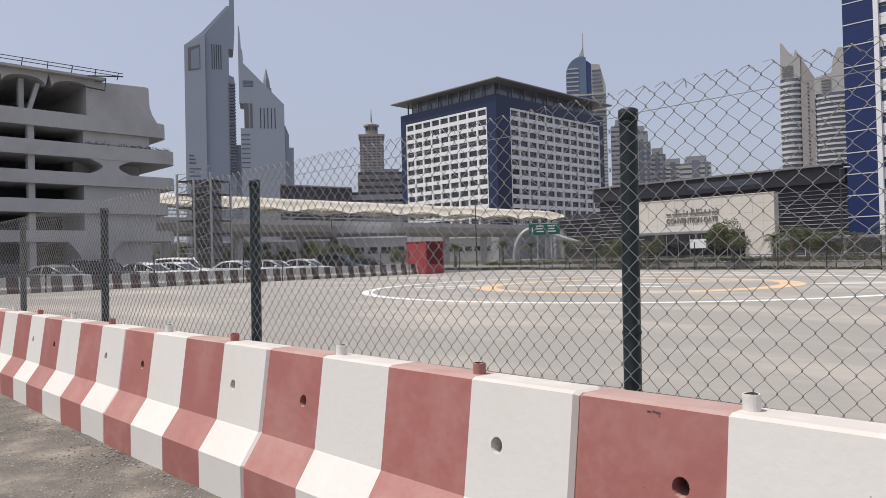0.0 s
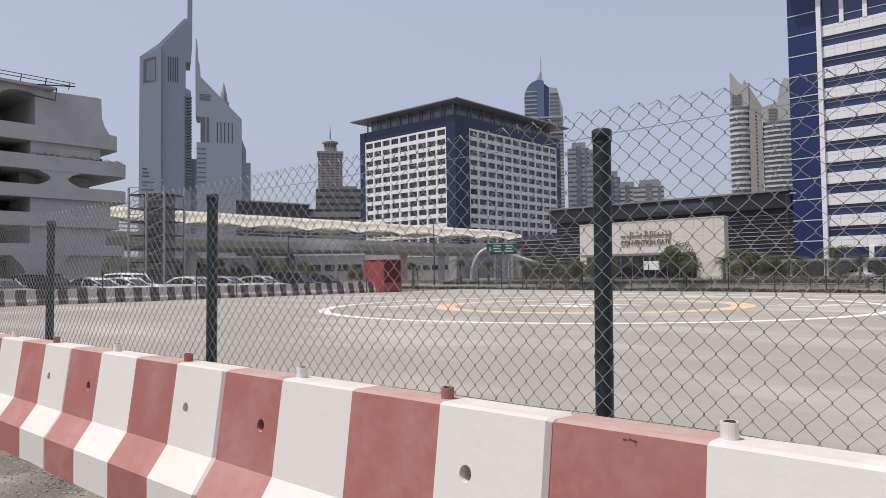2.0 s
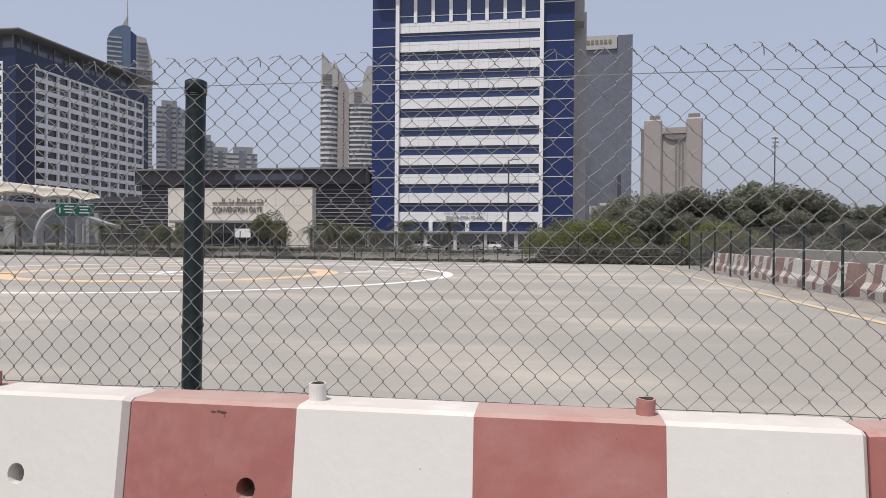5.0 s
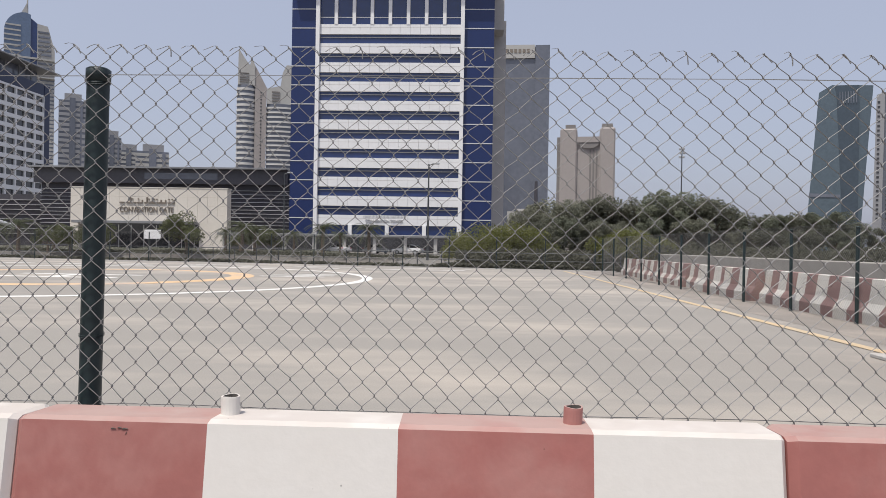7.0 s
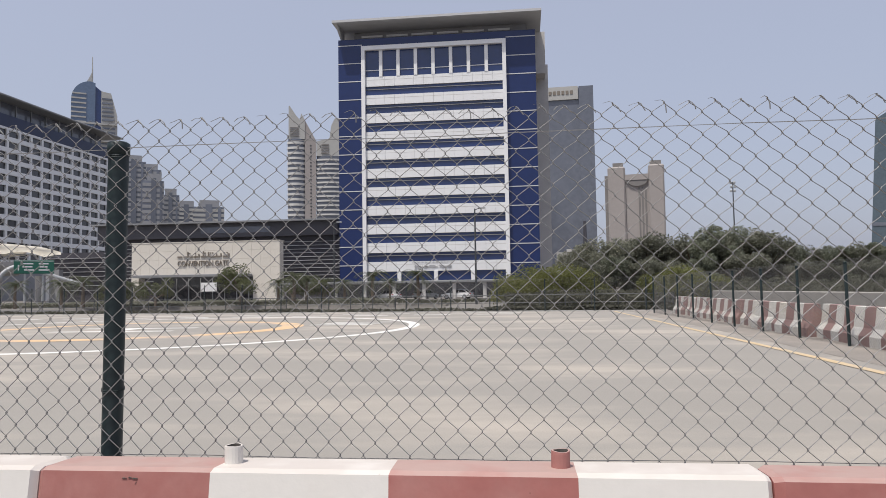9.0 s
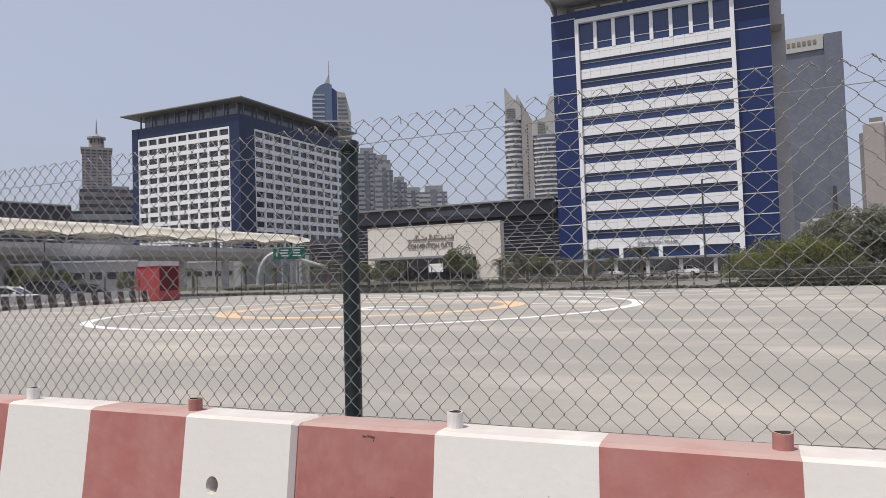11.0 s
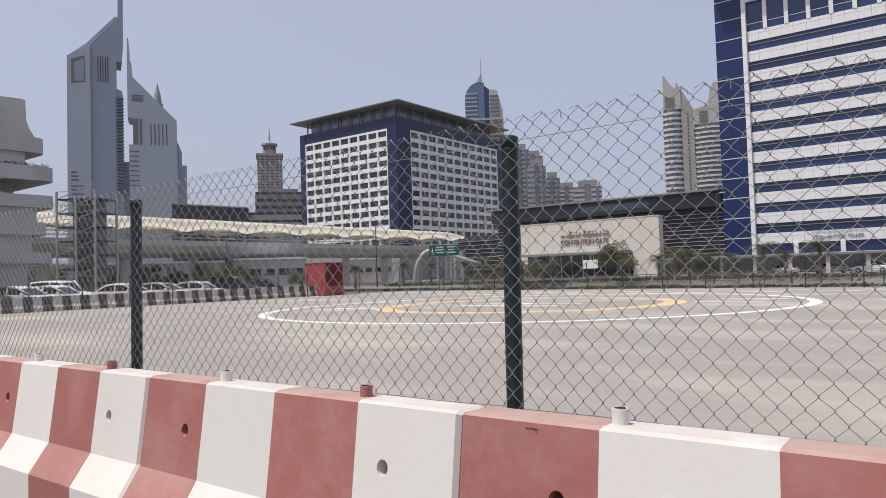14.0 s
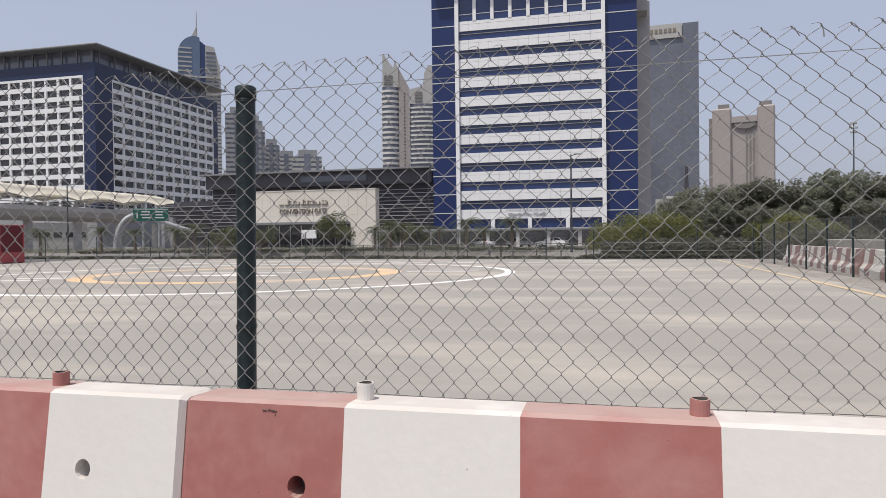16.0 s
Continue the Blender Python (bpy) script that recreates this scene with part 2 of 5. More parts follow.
M["hedge_leaf"] = mat("dusty_hedge", (0.085, 0.085, 0.06), 0.7, var=0.3, fine=2.0, coarse=0.3, bump=0.0)
# darker copy of the tower glass, with a facet's shade in its colour
M["teal_dark"] = glass("shaded_teal_glass", (0.045, 0.065, 0.085), 0.15)
M["band_grey"] = mat("balcony_render", (0.52, 0.51, 0.495), 0.8, var=0.06, fine=0.6, coarse=0.05, bump=0.0)
M["kerb"] = mat("kerb_concrete", (0.42, 0.41, 0.39), 0.85, var=0.15, fine=8, coarse=0.5)


def let_light_through(m, amount):
    """Thin leaves: part of the light passes to the far side."""
    n, l = m.node_tree.nodes, m.node_tree.links
    b, out = n["Principled BSDF"], n["Material Output"]
    tr, mix = n.new("ShaderNodeBsdfTranslucent"), n.new("ShaderNodeMixShader")
    l.new(b.inputs["Base Color"].links[0].from_socket, tr.inputs["Color"])
    mix.inputs[0].default_value = amount
    l.new(b.outputs[0], mix.inputs[1])
    l.new(tr.outputs[0], mix.inputs[2])
    l.new(mix.outputs[0], out.inputs["Surface"])


for key in ("leaf", "leaf_olive", "leaf_bright", "leaf_dry", "frond", "hedge_leaf"):
    let_light_through(M[key], 0.5)


# ---------------------------------------------------------------- mesh helpers
def obj_from(name, bm, material, parent=None, smooth=False):
    me = bpy.data.meshes.new(name)
    bm.to_mesh(me)
    bm.free()
    if smooth:
        for p in me.polygons:
            p.use_smooth = True
    for m_ in (material if isinstance(material, (list, tuple)) else [material]):
        me.materials.append(m_)
    ob = new(name, me)
    if parent is not None:
        ob.parent = parent
    return ob


def part(name, bm, material, parent, label="", smooth=False):
    ob = obj_from(name, bm, material, parent, smooth)
    if label:
        ob["label"] = label
    return ob


def share(name, ob, parent, m):
    """Another object on the same mesh, under parent."""
    o = new(name, ob.data)
    o.parent = parent
    o.matrix_basis = m
    return o


def thing(name, label, category, group="", kind="", at=(0, 0, 0), rz=0):
    e = new(name)
    e.empty_display_size = 0.2
    e.matrix_basis = pose(*at, 0, 0, rz)
    return tagged(e, label, category, group, kind)


def box(bm, x0, x1, y0, y1, z0, z1, mi=0):
    v = [bm.verts.new(p) for p in ((x0, y0, z0), (x1, y0, z0), (x1, y1, z0), (x0, y1, z0),
                                   (x0, y0, z1), (x1, y0, z1), (x1, y1, z1), (x0, y1, z1))]
    for f in ((0, 3, 2, 1), (4, 5, 6, 7), (0, 1, 5, 4), (1, 2, 6, 5), (2, 3, 7, 6), (3, 0, 4, 7)):
        bm.faces.new([v[i] for i in f]).material_index = mi
    return v


def bx(x0, x1, y0, y1, z0, z1):
    bm = bmesh.new()
    box(bm, x0, x1, y0, y1, z0, z1)
    return bm


def bevelled(x0, x1, y0, y1, z0, z1, w=0.02, seg=1):
    bm = bx(x0, x1, y0, y1, z0, z1)
    bmesh.ops.bevel(bm, geom=bm.edges[:], offset=w, segments=seg, affect="EDGES", profile=0.5)
    return bm


def tube(bm, pts, rad, sides=6, cap=True):
    """A round bar through pts; rad may be a number or one per point."""
    pts = [Vector(p) for p in pts]
    rings = []
    for i, p in enumerate(pts):
        d = (pts[min(i + 1, len(pts) - 1)] - pts[max(i - 1, 0)]).normalized()
        a = d.orthogonal().normalized() if abs(d.z) < 0.99 else Vector((1, 0, 0))
        b = d.cross(a).normalized()
        a = b.cross(d).normalized()
        r = rad[i] if isinstance(rad, (list, tuple)) else rad
        rings.append([bm.verts.new(p + a * (r * math.cos(2 * math.pi * k / sides)) + b * (r * math.sin(2 * math.pi * k / sides))) for k in range(sides)])
    for r0, r1 in zip(rings, rings[1:]):
        best = min(range(sides), key=lambda s: (r1[s].co - r0[0].co).length)
        for k in range(sides):
            bm.faces.new((r0[k], r0[(k + 1) % sides], r1[(k + 1 + best) % sides], r1[(k + best) % sides]))
    if cap:
        bm.faces.new(rings[0][::-1])
        bm.faces.new(rings[-1])
    bmesh.ops.recalc_face_normals(bm, faces=bm.faces[:])


def prism(outline, z0, z1, axis="z"):
    """An upright solid on a plan outline, or an outline (a, b) pushed along x or y."""
    bm = bmesh.new()

    def at(p, h):
        return {"z": (p[0], p[1], h), "x": (h, p[0], p[1]), "y": (p[0], h, p[1])}[axis]
    lo = [bm.verts.new(at(p, z0)) for p in outline]
    hi = [bm.verts.new(at(p, z1)) for p in outline]
    k = len(outline)
    bm.faces.new(lo[::-1])
    bm.faces.new(hi)
    for i in range(k):
        bm.faces.new((lo[i], lo[(i + 1) % k], hi[(i + 1) % k], hi[i]))
    bmesh.ops.recalc_face_normals(bm, faces=bm.faces[:])
    return bm


EYE = (1.35, -2.03, 1.29)


def spot(az, dist):
    """Plan place at a bearing (degrees clockwise from +y) and distance from the viewing place."""
    return EYE[0] + dist * math.sin(radians(az)), EYE[1] + dist * math.cos(radians(az))


def up(el, dist):
    return EYE[2] + dist * math.tan(radians(el))


# ---------------------------------------------------------------- ground
def flat(name, x0, x1, y0, y1, z, material, label, category, thick=0.3, nx=1, ny=1, rough=0.0):
    bm = bmesh.new()
    grid = [[bm.verts.new((x0 + (x1 - x0) * i / nx, y0 + (y1 - y0) * j / ny, z)) for i in range(nx + 1)] for j in range(ny + 1)]
    for j in range(ny):
        for i in range(nx):
            bm.faces.new((grid[j][i], grid[j][i + 1], grid[j + 1][i + 1], grid[j + 1][i]))
    if rough:
        for row in grid:
            for v in row:
                v.co.z += rough * (noise.noise(v.co * 1.7) + 0.6 * noise.noise(v.co * 6.0))
    ob = obj_from(name, bm, material)
    return tagged(ob, label, category, kind="structure")


def ground_sheet():
    """One sheet to the horizon; the far road runs in a shallow cutting."""
    xs = [-2500, -45.2, -44.0, -6.0, -5.0, 2500]
    ys = [-2500, 48.8, 50.0, 70.0, 71.2, 2500]
    bm = bmesh.new()
    vs = [[bm.verts.new((x, y, -1.1 if i in (2, 3) and j in (2, 3) else -0.06)) for i, x in enumerate(xs)] for j, y in enumerate(ys)]
    for j in range(5):
        for i in range(5):
            bm.faces.new((vs[j][i], vs[j][i + 1], vs[j + 1][i + 1], vs[j + 1][i]))
    return tagged(obj_from("ground", bm, M["sand"]), "dusty pale ground reaching to the horizon", "ground", kind="structure")


ground_sheet()
EDGE = -0.15                     # the far edge runs a little askew


def far_y(x, off=0.0):
    return 38.9 + off + EDGE * x


bm = prism([(-38.6, 0.16), (9.2, 0.16), (9.2, far_y(9.2)), (-38.6, far_y(-38.6))], -0.2, 0.0)
tagged(obj_from("apron", bm, M["apron"]), "sun-bleached grey helipad apron with pale dusty streaks", "apron", kind="structure")
flat("shoulder", 6.95, 9.15, 0.3, 37.4, 0.005, M["shoulder"], "dusty brown strip along the road fence", "shoulder")
flat("verge", -14, 8, -7.0, 0.16, 0.003, M["gravel"], "loose grey gravel with sandy patches beside the barriers", "gravel", nx=160, ny=60, rough=0.009)
flat("road", -43.6, -6.4, 50.4, 69.6, -1.075, M["asphalt"], "dark asphalt road behind the far fence", "road")
flat("car_park_ground", -64, -39.4, -30, 60, -0.02, M["asphalt"], "dark asphalt parking ground", "parking")
flat("service_road", 10.2, 40, -20, 60, -0.03, M["asphalt"], "asphalt road beside the fenced apron", "road")
bm = prism([(-38.6, far_y(-38.6)), (9.2, far_y(9.2)), (9.2, far_y(9.2, 0.3)), (-38.6, far_y(-38.6, 0.3))], -0.05, 0.025)
tagged(obj_from("kerb", bm, M["kerb"]), "pale concrete kerb along the apron's far edge", "kerb", kind="structure")

PAD = (-13.1, 22.8)


def ring(name, r0, r1, material, label, z=0.006, a0=0, a1=360, steps=96):
    bm = bmesh.new()
    rows = []
    for k in range(steps + 1):
        a = radians(a0 + (a1 - a0) * k / steps)
        rows.append([bm.verts.new((PAD[0] + r * math.cos(a), PAD[1] + r * math.sin(a), z)) for r in (r0, r1)])
    for p, q in zip(rows, rows[1:]):
        bm.faces.new((p[0], p[1], q[1], q[0]))
    bmesh.ops.recalc_face_normals(bm, faces=bm.faces[:])
    return tagged(obj_from(name, bm, material), label, "marking", kind="structure")


def stroke(x0, x1, y0, y1, material=None, label="white painted dash on the apron", z=0.006):
    bm = bmesh.new()
    bm.faces.new([bm.verts.new(p) for p in ((x0, y0, z), (x1, y0, z), (x1, y1, z), (x0, y1, z))])
    return tagged(obj_from("marking", bm, material or M["line_white"]), label, "marking", kind="structure")


ring("marking", 10.25, 10.65, M["line_white"], "thin white painted circle round the helipad")
ring("marking", 5.35, 6.2, M["line_orange"], "faded orange painted circle on the helipad")
for y0 in (21.3, 23.3):
    stroke(-15.6, -11.0, y0, y0 + 0.42, label="white leg of the landing letter")
stroke(-13.6, -13.1, 21.72, 23.3, label="white bar of the landing letter", z=0.007)
for k in range(3):
    stroke(-7.0 + 0.2 * k, -4.5 + 0.2 * k, 24.6 + 1.0 * k, 24.95 + 1.0 * k, label="short white figure stroke inside the circle")
    stroke(-20.8 + 0.3 * k, -18.4 + 0.3 * k, 18.1 + 1.0 * k, 18.4 + 1.0 * k, label="short white figure stroke inside the circle")
for k in range(9):
    stroke(-27.5 + 3.3 * k, -25.6 + 3.3 * k, 34.3, 34.75)
for k in range(4):
    stroke(-21 + 6.1 * k, -17.2 + 6.1 * k, 36.6, 36.9)
bm = bmesh.new()
bm.faces.new([bm.verts.new(p) for p in ((6.44, 6.95, 0.009), (6.62, 6.95, 0.009), (6.27, 36.5, 0.009), (6.12, 36.5, 0.009))])
tagged(obj_from("marking", bm, M["line_yellow"]), "worn yellow painted edge line on the apron", "marking", kind="structure")

# loose stones on the verge
bm = bmesh.new()
rnd = random.Random(7)
for _ in range(17000):
    x, y, r = -9 + 10.5 * rnd.random(), -0.27 - abs(rnd.gauss(0, 0.55)), 0.002 + 0.010 * rnd.random() ** 4
    turn, flat_, lift = rnd.uniform(0, 6.28), rnd.uniform(0.35, 0.7), rnd.uniform(-0.003, 0.001)
    rows = []
    for rr, h in ((1.0, 0.0), (0.95, 0.5), (0.55, 0.95)):
        rows.append([bm.verts.new((x + r * rr * math.cos(turn + a) * rnd.uniform(0.8, 1.2), y + 0.75 * r * rr * math.sin(turn + a) * rnd.uniform(0.8, 1.2), 0.003 + lift + r * flat_ * h)) for a in (0, 1.26, 2.51, 3.77, 5.03)])
    for p, q in zip(rows, rows[1:]):
        for k in range(5):
            bm.faces.new((p[k], p[(k + 1) % 5], q[(k + 1) % 5], q[k]))
    bm.faces.new(rows[2])
tagged(obj_from("loose_stones", bm, M["pebble"]), "loose grey stones scattered over the gravel verge", "stones", kind="stuff")


# ---------------------------------------------------------------- concrete barriers
PROFILE = [(-0.262, 0.0), (-0.262, 0.215), (-0.150, 0.375), (-0.088, 0.8105), (-0.067, 0.8185),
           (0.067, 0.8145), (0.088, 0.806), (0.150, 0.375), (0.262, 0.215), (0.262, 0.0)]
EDGES = (0.518, 1.016, 1.513)       # where the paint changes along a barrier


def stripe_mesh(x0, x1, seed, hole=None, chamfer0=0.0, chamfer1=0.0):
    """One painted length of a barrier; hole: x of a lifting hole through its upper faces."""
    rn = random.Random(seed)
    bm = bmesh.new()
    k = len(PROFILE)
    cuts = [x0] + ([x0 + chamfer0] if chamfer0 else []) + ([x1 - chamfer1] if chamfer1 else []) + [x1]
    rings = []
    for i, x in enumerate(cuts):
        shrink = 0.018 if (chamfer0 and i == 0) or (chamfer1 and i == len(cuts) - 1) else 0.0
        row = []
        for j, (y, z) in enumerate(PROFILE):
            yy = y - math.copysign(shrink, y)
            zz = z - (0.4 * shrink if z > 0.7 else 0)
            edge = random.Random(round(x * 100) * 31 + j).uniform(-0.004, 0.004) if x in EDGES else 0.0
            row.append(bm.verts.new((x + edge, yy, zz)))
        rings.append(row)
    for r0, r1 in zip(rings, rings[1:]):
        long_one = (r1[0].co.x - r0[0].co.x) > 0.2
        for j in range(k - 1):
            if hole is not None and long_one and j in (2, 6):
                a, b, c, d = r0[j], r1[j], r1[j + 1], r0[j + 1]
                t = (0.587 - a.co.z) / (d.co.z - a.co.z)
                cy = a.co.y + t * (d.co.y - a.co.y)
                tang = (d.co - a.co).normalized()
                loop = [bm.verts.new(Vector((hole, cy, 0.587)) + Vector((1, 0, 0)) * (0.028 * math.cos(q)) + tang * (0.031 * math.sin(q)))
                        for q in [2 * math.pi * s / 14 for s in range(14)]]
                inner = [bm.verts.new(v.co * 1.0 + Vector(((hole - v.co.x) * 0.15, -math.copysign(0.075, cy), 0))) for v in loop]
                edges = [bm.edges.new((loop[s], loop[(s + 1) % 14])) for s in range(14)]
                for p, q in ((a, b), (b, c), (c, d), (d, a)):
                    edges.append(bm.edges.get((p, q)) or bm.edges.new((p, q)))
                bmesh.ops.triangle_fill(bm, edges=edges, use_beauty=True)
                for s in range(14):
                    bm.faces.new((loop[s], loop[(s + 1) % 14], inner[(s + 1) % 14], inner[s]))
                bm.faces.new(inner).material_index = 1
            else:
                bm.faces.new((r0[j], r1[j], r1[j + 1], r0[j + 1]))
    bm.faces.new(rings[0])
    bm.faces.new(rings[-1][::-1])
    bmesh.ops.recalc_face_normals(bm, faces=bm.faces[:])
    return bm


def pipe_mesh(x, lean, top):
    """A short open pipe end standing in the barrier's top, its rim torn uneven."""
    bm = bmesh.new()
    n_ = 18
    rows = []
    for r, z in ((0.027, 0.80), (0.0255, 0.818), (0.0255, top - 0.006), (0.0250, top), (0.0205, top), (0.0205, 0.822)):
        rows.append([bm.verts.new((x + r * math.cos(2 * math.pi * s / n_) + lean * (z - 0.8), r * math.sin(2 * math.pi * s / n_),
                                   z + (0.0012 * math.sin(4 * math.pi * s / n_ + x * 9) if z > top - 0.003 else 0))) for s in range(n_)])
    for r0, r1 in zip(rows, rows[1:]):
        for s in range(n_):
            bm.faces.new((r0[s], r0[(s + 1) % n_], r1[(s + 1) % n_], r1[s])).material_index = 1 if r0 is rows[4] else 0
    bm.faces.new(rows[-1]).material_index = 1
    bmesh.ops.recalc_face_normals(bm, faces=bm.faces[:])
    return bm


def barrier(red, white, label, group, with_pipes=True):
    e = thing("concrete_barrier", label, "barrier", group)
    a, b, c = EDGES
    part("stripe", stripe_mesh(0.0015, a, 1, hole=0.38, chamfer0=0.021), [red, M["hole"]], e, "red painted stripe")
    part("stripe", stripe_mesh(a, b, 2), [white, M["hole"]], e, "white painted stripe")
    part("stripe", stripe_mesh(b, c, 3), [red, M["hole"]], e, "red painted stripe")
    part("stripe", stripe_mesh(c, 1.9985, 4, hole=1.66, chamfer1=0.015), [white, M["hole"]], e, "white painted stripe")
    if with_pipes:
        part("pipe_sleeve", pipe_mesh(0.548, -0.02, 0.866), [white, M["hole"]], e, "white painted steel pipe end", smooth=False)
        part("pipe_sleeve", pipe_mesh(1.474, 0.02, 0.861), [red, M["hole"]], e, "red painted steel pipe end", smooth=False)
    return e


rnd = random.Random(3)
near = barrier(M["red_paint"], M["white_paint"], "red and white striped concrete barrier on the gravel", "barriers along the verge")
near.matrix_basis = pose(0, 0, 0)
for i in range(-19, 5):
    if i == 0:
        continue
    copy_thing(near, pose(2.0 * i, rnd.uniform(-0.012, 0.012), 0, 0, 0, rnd.uniform(-0.35, 0.35)))
for x0, x1, z0, z1 in ((0.262, 0.276, 0.792, 0.795), (0.280, 0.291, 0.794, 0.797), (0.292, 0.308, 0.791, 0.795), (0.301, 0.305, 0.776, 0.785)):
    part("paint_chip", prism([(x0, z0), (x1 - 0.004, z0 + 0.001), (x1, z1 - 0.002), (x0 + 0.003, z1)], -0.0935, -0.0885, "y"), M["hole"], near, "dark chip in the paint")
far = barrier(M["old_dark"], M["old_white"], "dusty red and white concrete barrier on the parking edge", "barriers beside the parked cars", False)
far.matrix_basis = pose(-39.0, 1.0, 0, 0, 0, 90)
for i in range(1, 17):
    copy_thing(far, pose(-39.0 + rnd.uniform(-0.03, 0.03), 1.0 + 2.02 * i, 0, 0, 0, 90 + rnd.uniform(-0.6, 0.6)))
side = barrier(M["old_red"], M["old_white"], "dusty red and white concrete barrier beside the road fence", "barriers beside the road", False)
side.matrix_basis = pose(8.52, 10.0, 0, 0, 0, 92)
for i in range(-5, 11):
    if i == 0:
        continue
    copy_thing(side, pose(8.52 + 0.028 * i + rnd.uniform(-0.06, 0.06), 10.0 + 2.08 * i, 0, 0, 0, 89.2 + rnd.uniform(-5, 5)))
tagged(obj_from("low_wall", bevelled(12.2, 12.5, -10, 40, -0.05, 1.02, 0.03), M["bare"]), "plain grey concrete road wall", "wall", kind="structure")


# ---------------------------------------------------------------- chain-link fences
BAY = 2.7755
CELL = BAY / 37
ROWS, TOP = 50, 1.895


def woven(n, k):
    """Place of crossing n (cells along) and k (half rows down) in the two nearest bays: slack, a little askew."""
    z = TOP - 0.0356 * k - 0.00009 * k * k - 0.00067 * max(n, 0)
    if n < 0:
        return 0.016 + 0.0753 * n - 0.0006 * k, z
    return 0.016 + 0.0757 * n - 0.00006 * n * n + 0.0000025 * n ** 3 - (0.0006 + 0.00025 * min(n, 4) / 4 - 0.00002 * n) * k, z


def regular(n, k):
    """The same weave stretched evenly over a bay."""
    return CELL * (n + 0.25), TOP - 0.0356 * k - 0.00009 * k * k


def link_panel(rad, sides, bends, place, n0, n1, seed=11):
    """A stretch of woven wire from cell n0 to n1. bends: round each turn of the wire."""
    verts, faces = [], []
    rn = random.Random(seed)

    def loop_at(x, y, z, prev, r=rad):
        base = len(verts)
        for s in range(sides):
            a = 2 * math.pi * s / sides
            verts.append((x + r * math.cos(a), y + r * math.sin(a), z))
        if prev is not None:
            for s in range(sides):
                faces.append((prev + s, prev + (s + 1) % sides, base + (s + 1) % sides, base + s))
        return base
    for i in range(round(2 * n0), round(2 * n1)):
        prev = None
        for k in range(ROWS, -1, -1):
            right = (k + i) % 2
            x, z = place((i + right) / 2, k)
            knot = random.Random((i + right) * 101 + k + seed)
            x, z = x + knot.uniform(-0.0018, 0.0018), z + knot.uniform(-0.0018, 0.0018)
            y = 0.003 * (1 if right else -1)
            if bends:
                s_ = -1 if right else 1
                prev = loop_at(x + s_ * 0.0046, y * 0.3, z - 0.0072, prev)
                prev = loop_at(x - s_ * 0.0002, y, z - 0.0022, prev)
                prev = loop_at(x - s_ * 0.0002, y, z + 0.0022, prev)
                if k:
                    prev = loop_at(x + s_ * 0.0046, -y * 0.3, z + 0.0072, prev)
            else:
                prev = loop_at(x, y, z, prev)
        # the cut ends hook over the top crossing: one out to the side, its neighbour down along the next cell
        odd = rn.random()
        if right:
            prev = loop_at(x - 0.002, y, z + 0.004, prev)
            steps = ((0.006, -0.003), (0.015, -0.013), (0.023, -0.026)) if odd > 0.15 else ((0.004, -0.005), (0.006, -0.018), (0.007, -0.032))
        else:
            steps = ((-0.008, -0.001), (-0.020, -0.004), (-0.036, -0.009 - 0.006 * odd)) if odd > 0.12 else ((-0.003, 0.004), (-0.012, 0.006), (-0.026, 0.003))
        for dx, dz in steps:
            prev = loop_at(x + dx * rn.uniform(0.8, 1.15), y - 0.004, z + dz + rn.uniform(-0.002, 0.002), prev)
    me = bpy.data.meshes.new("chain_link")
    me.from_pydata(verts, [], faces)
    me.shade_smooth()
    me.materials.append(M["wire"])
    return me


LINK_NEAR = link_panel(0.0019, 5, True, regular, 0, 37)
LINK_FAR = link_panel(0.0016, 3, False, regular, 0, 37)
SLACK = {13: link_panel(0.0019, 5, True, woven, -36.5, 0, 12), 14: link_panel(0.0019, 5, True, woven, 0, 36, 13)}


def post_mesh(top=1.834, r=0.034):
    bm = bmesh.new()
    tube(bm, [(0, 0, -0.05), (0, 0, top - 0.012)], r, 16, False)
    tube(bm, [(0, 0, top - 0.045), (0, 0, top - 0.006), (0, 0, top)], [r + 0.0035, r + 0.0035, r - 0.006], 16)
    for z, a in ((top - 0.052, 0.05), (0.98, -0.3), (0.42, 0.3)):       # tie wire wound round the post
        for q in (0.0, 0.006):
            tube(bm, [((r + 0.0025) * math.cos(2 * math.pi * s / 16), (r + 0.0025) * math.sin(2 * math.pi * s / 16), z + q + 0.006 * math.sin(2 * math.pi * s / 16 + a)) for s in range(17)], 0.0016, 4, False)
    return bm


def line_wire(x0, x1, z, rn):
    bm = bmesh.new()
    pts = [(x0 + (x1 - x0) * k / 8, -0.004, z + rn.uniform(-0.004, 0.004) - 0.004 * math.sin(math.pi * k / 8)) for k in range(9)]
    tube(bm, pts, 0.0016, 4)
    return bm


def fence(label, bays, at, rz, link, post_first=0):
    e = thing("chain_link_fence", label, "fence", at=at, rz=rz)
    rn = random.Random(bays)
    first = part("post", post_mesh(), M["green_post"], e, "dark green round post", smooth=True)
    wire = part("line_wire", line_wire(0, BAY, 1.811, rn), M["wire"], e)
    low = part("line_wire", line_wire(0, BAY, 0.765, rn), M["wire"], e)
    for k in range(bays):
        slack = link is LINK_NEAR and k in SLACK
        o = new("chain_link", SLACK[k] if slack else link if abs(at[0] + k * BAY) < 11 and link is LINK_NEAR else LINK_FAR)
        o.parent = e
        o.matrix_basis = pose(-at[0] if slack else k * BAY, -0.039, 0)
        if k:
            share("line_wire", wire, e, pose(k * BAY, 0, 0))
            share("line_wire", low, e, pose(k * BAY, 0, 0))
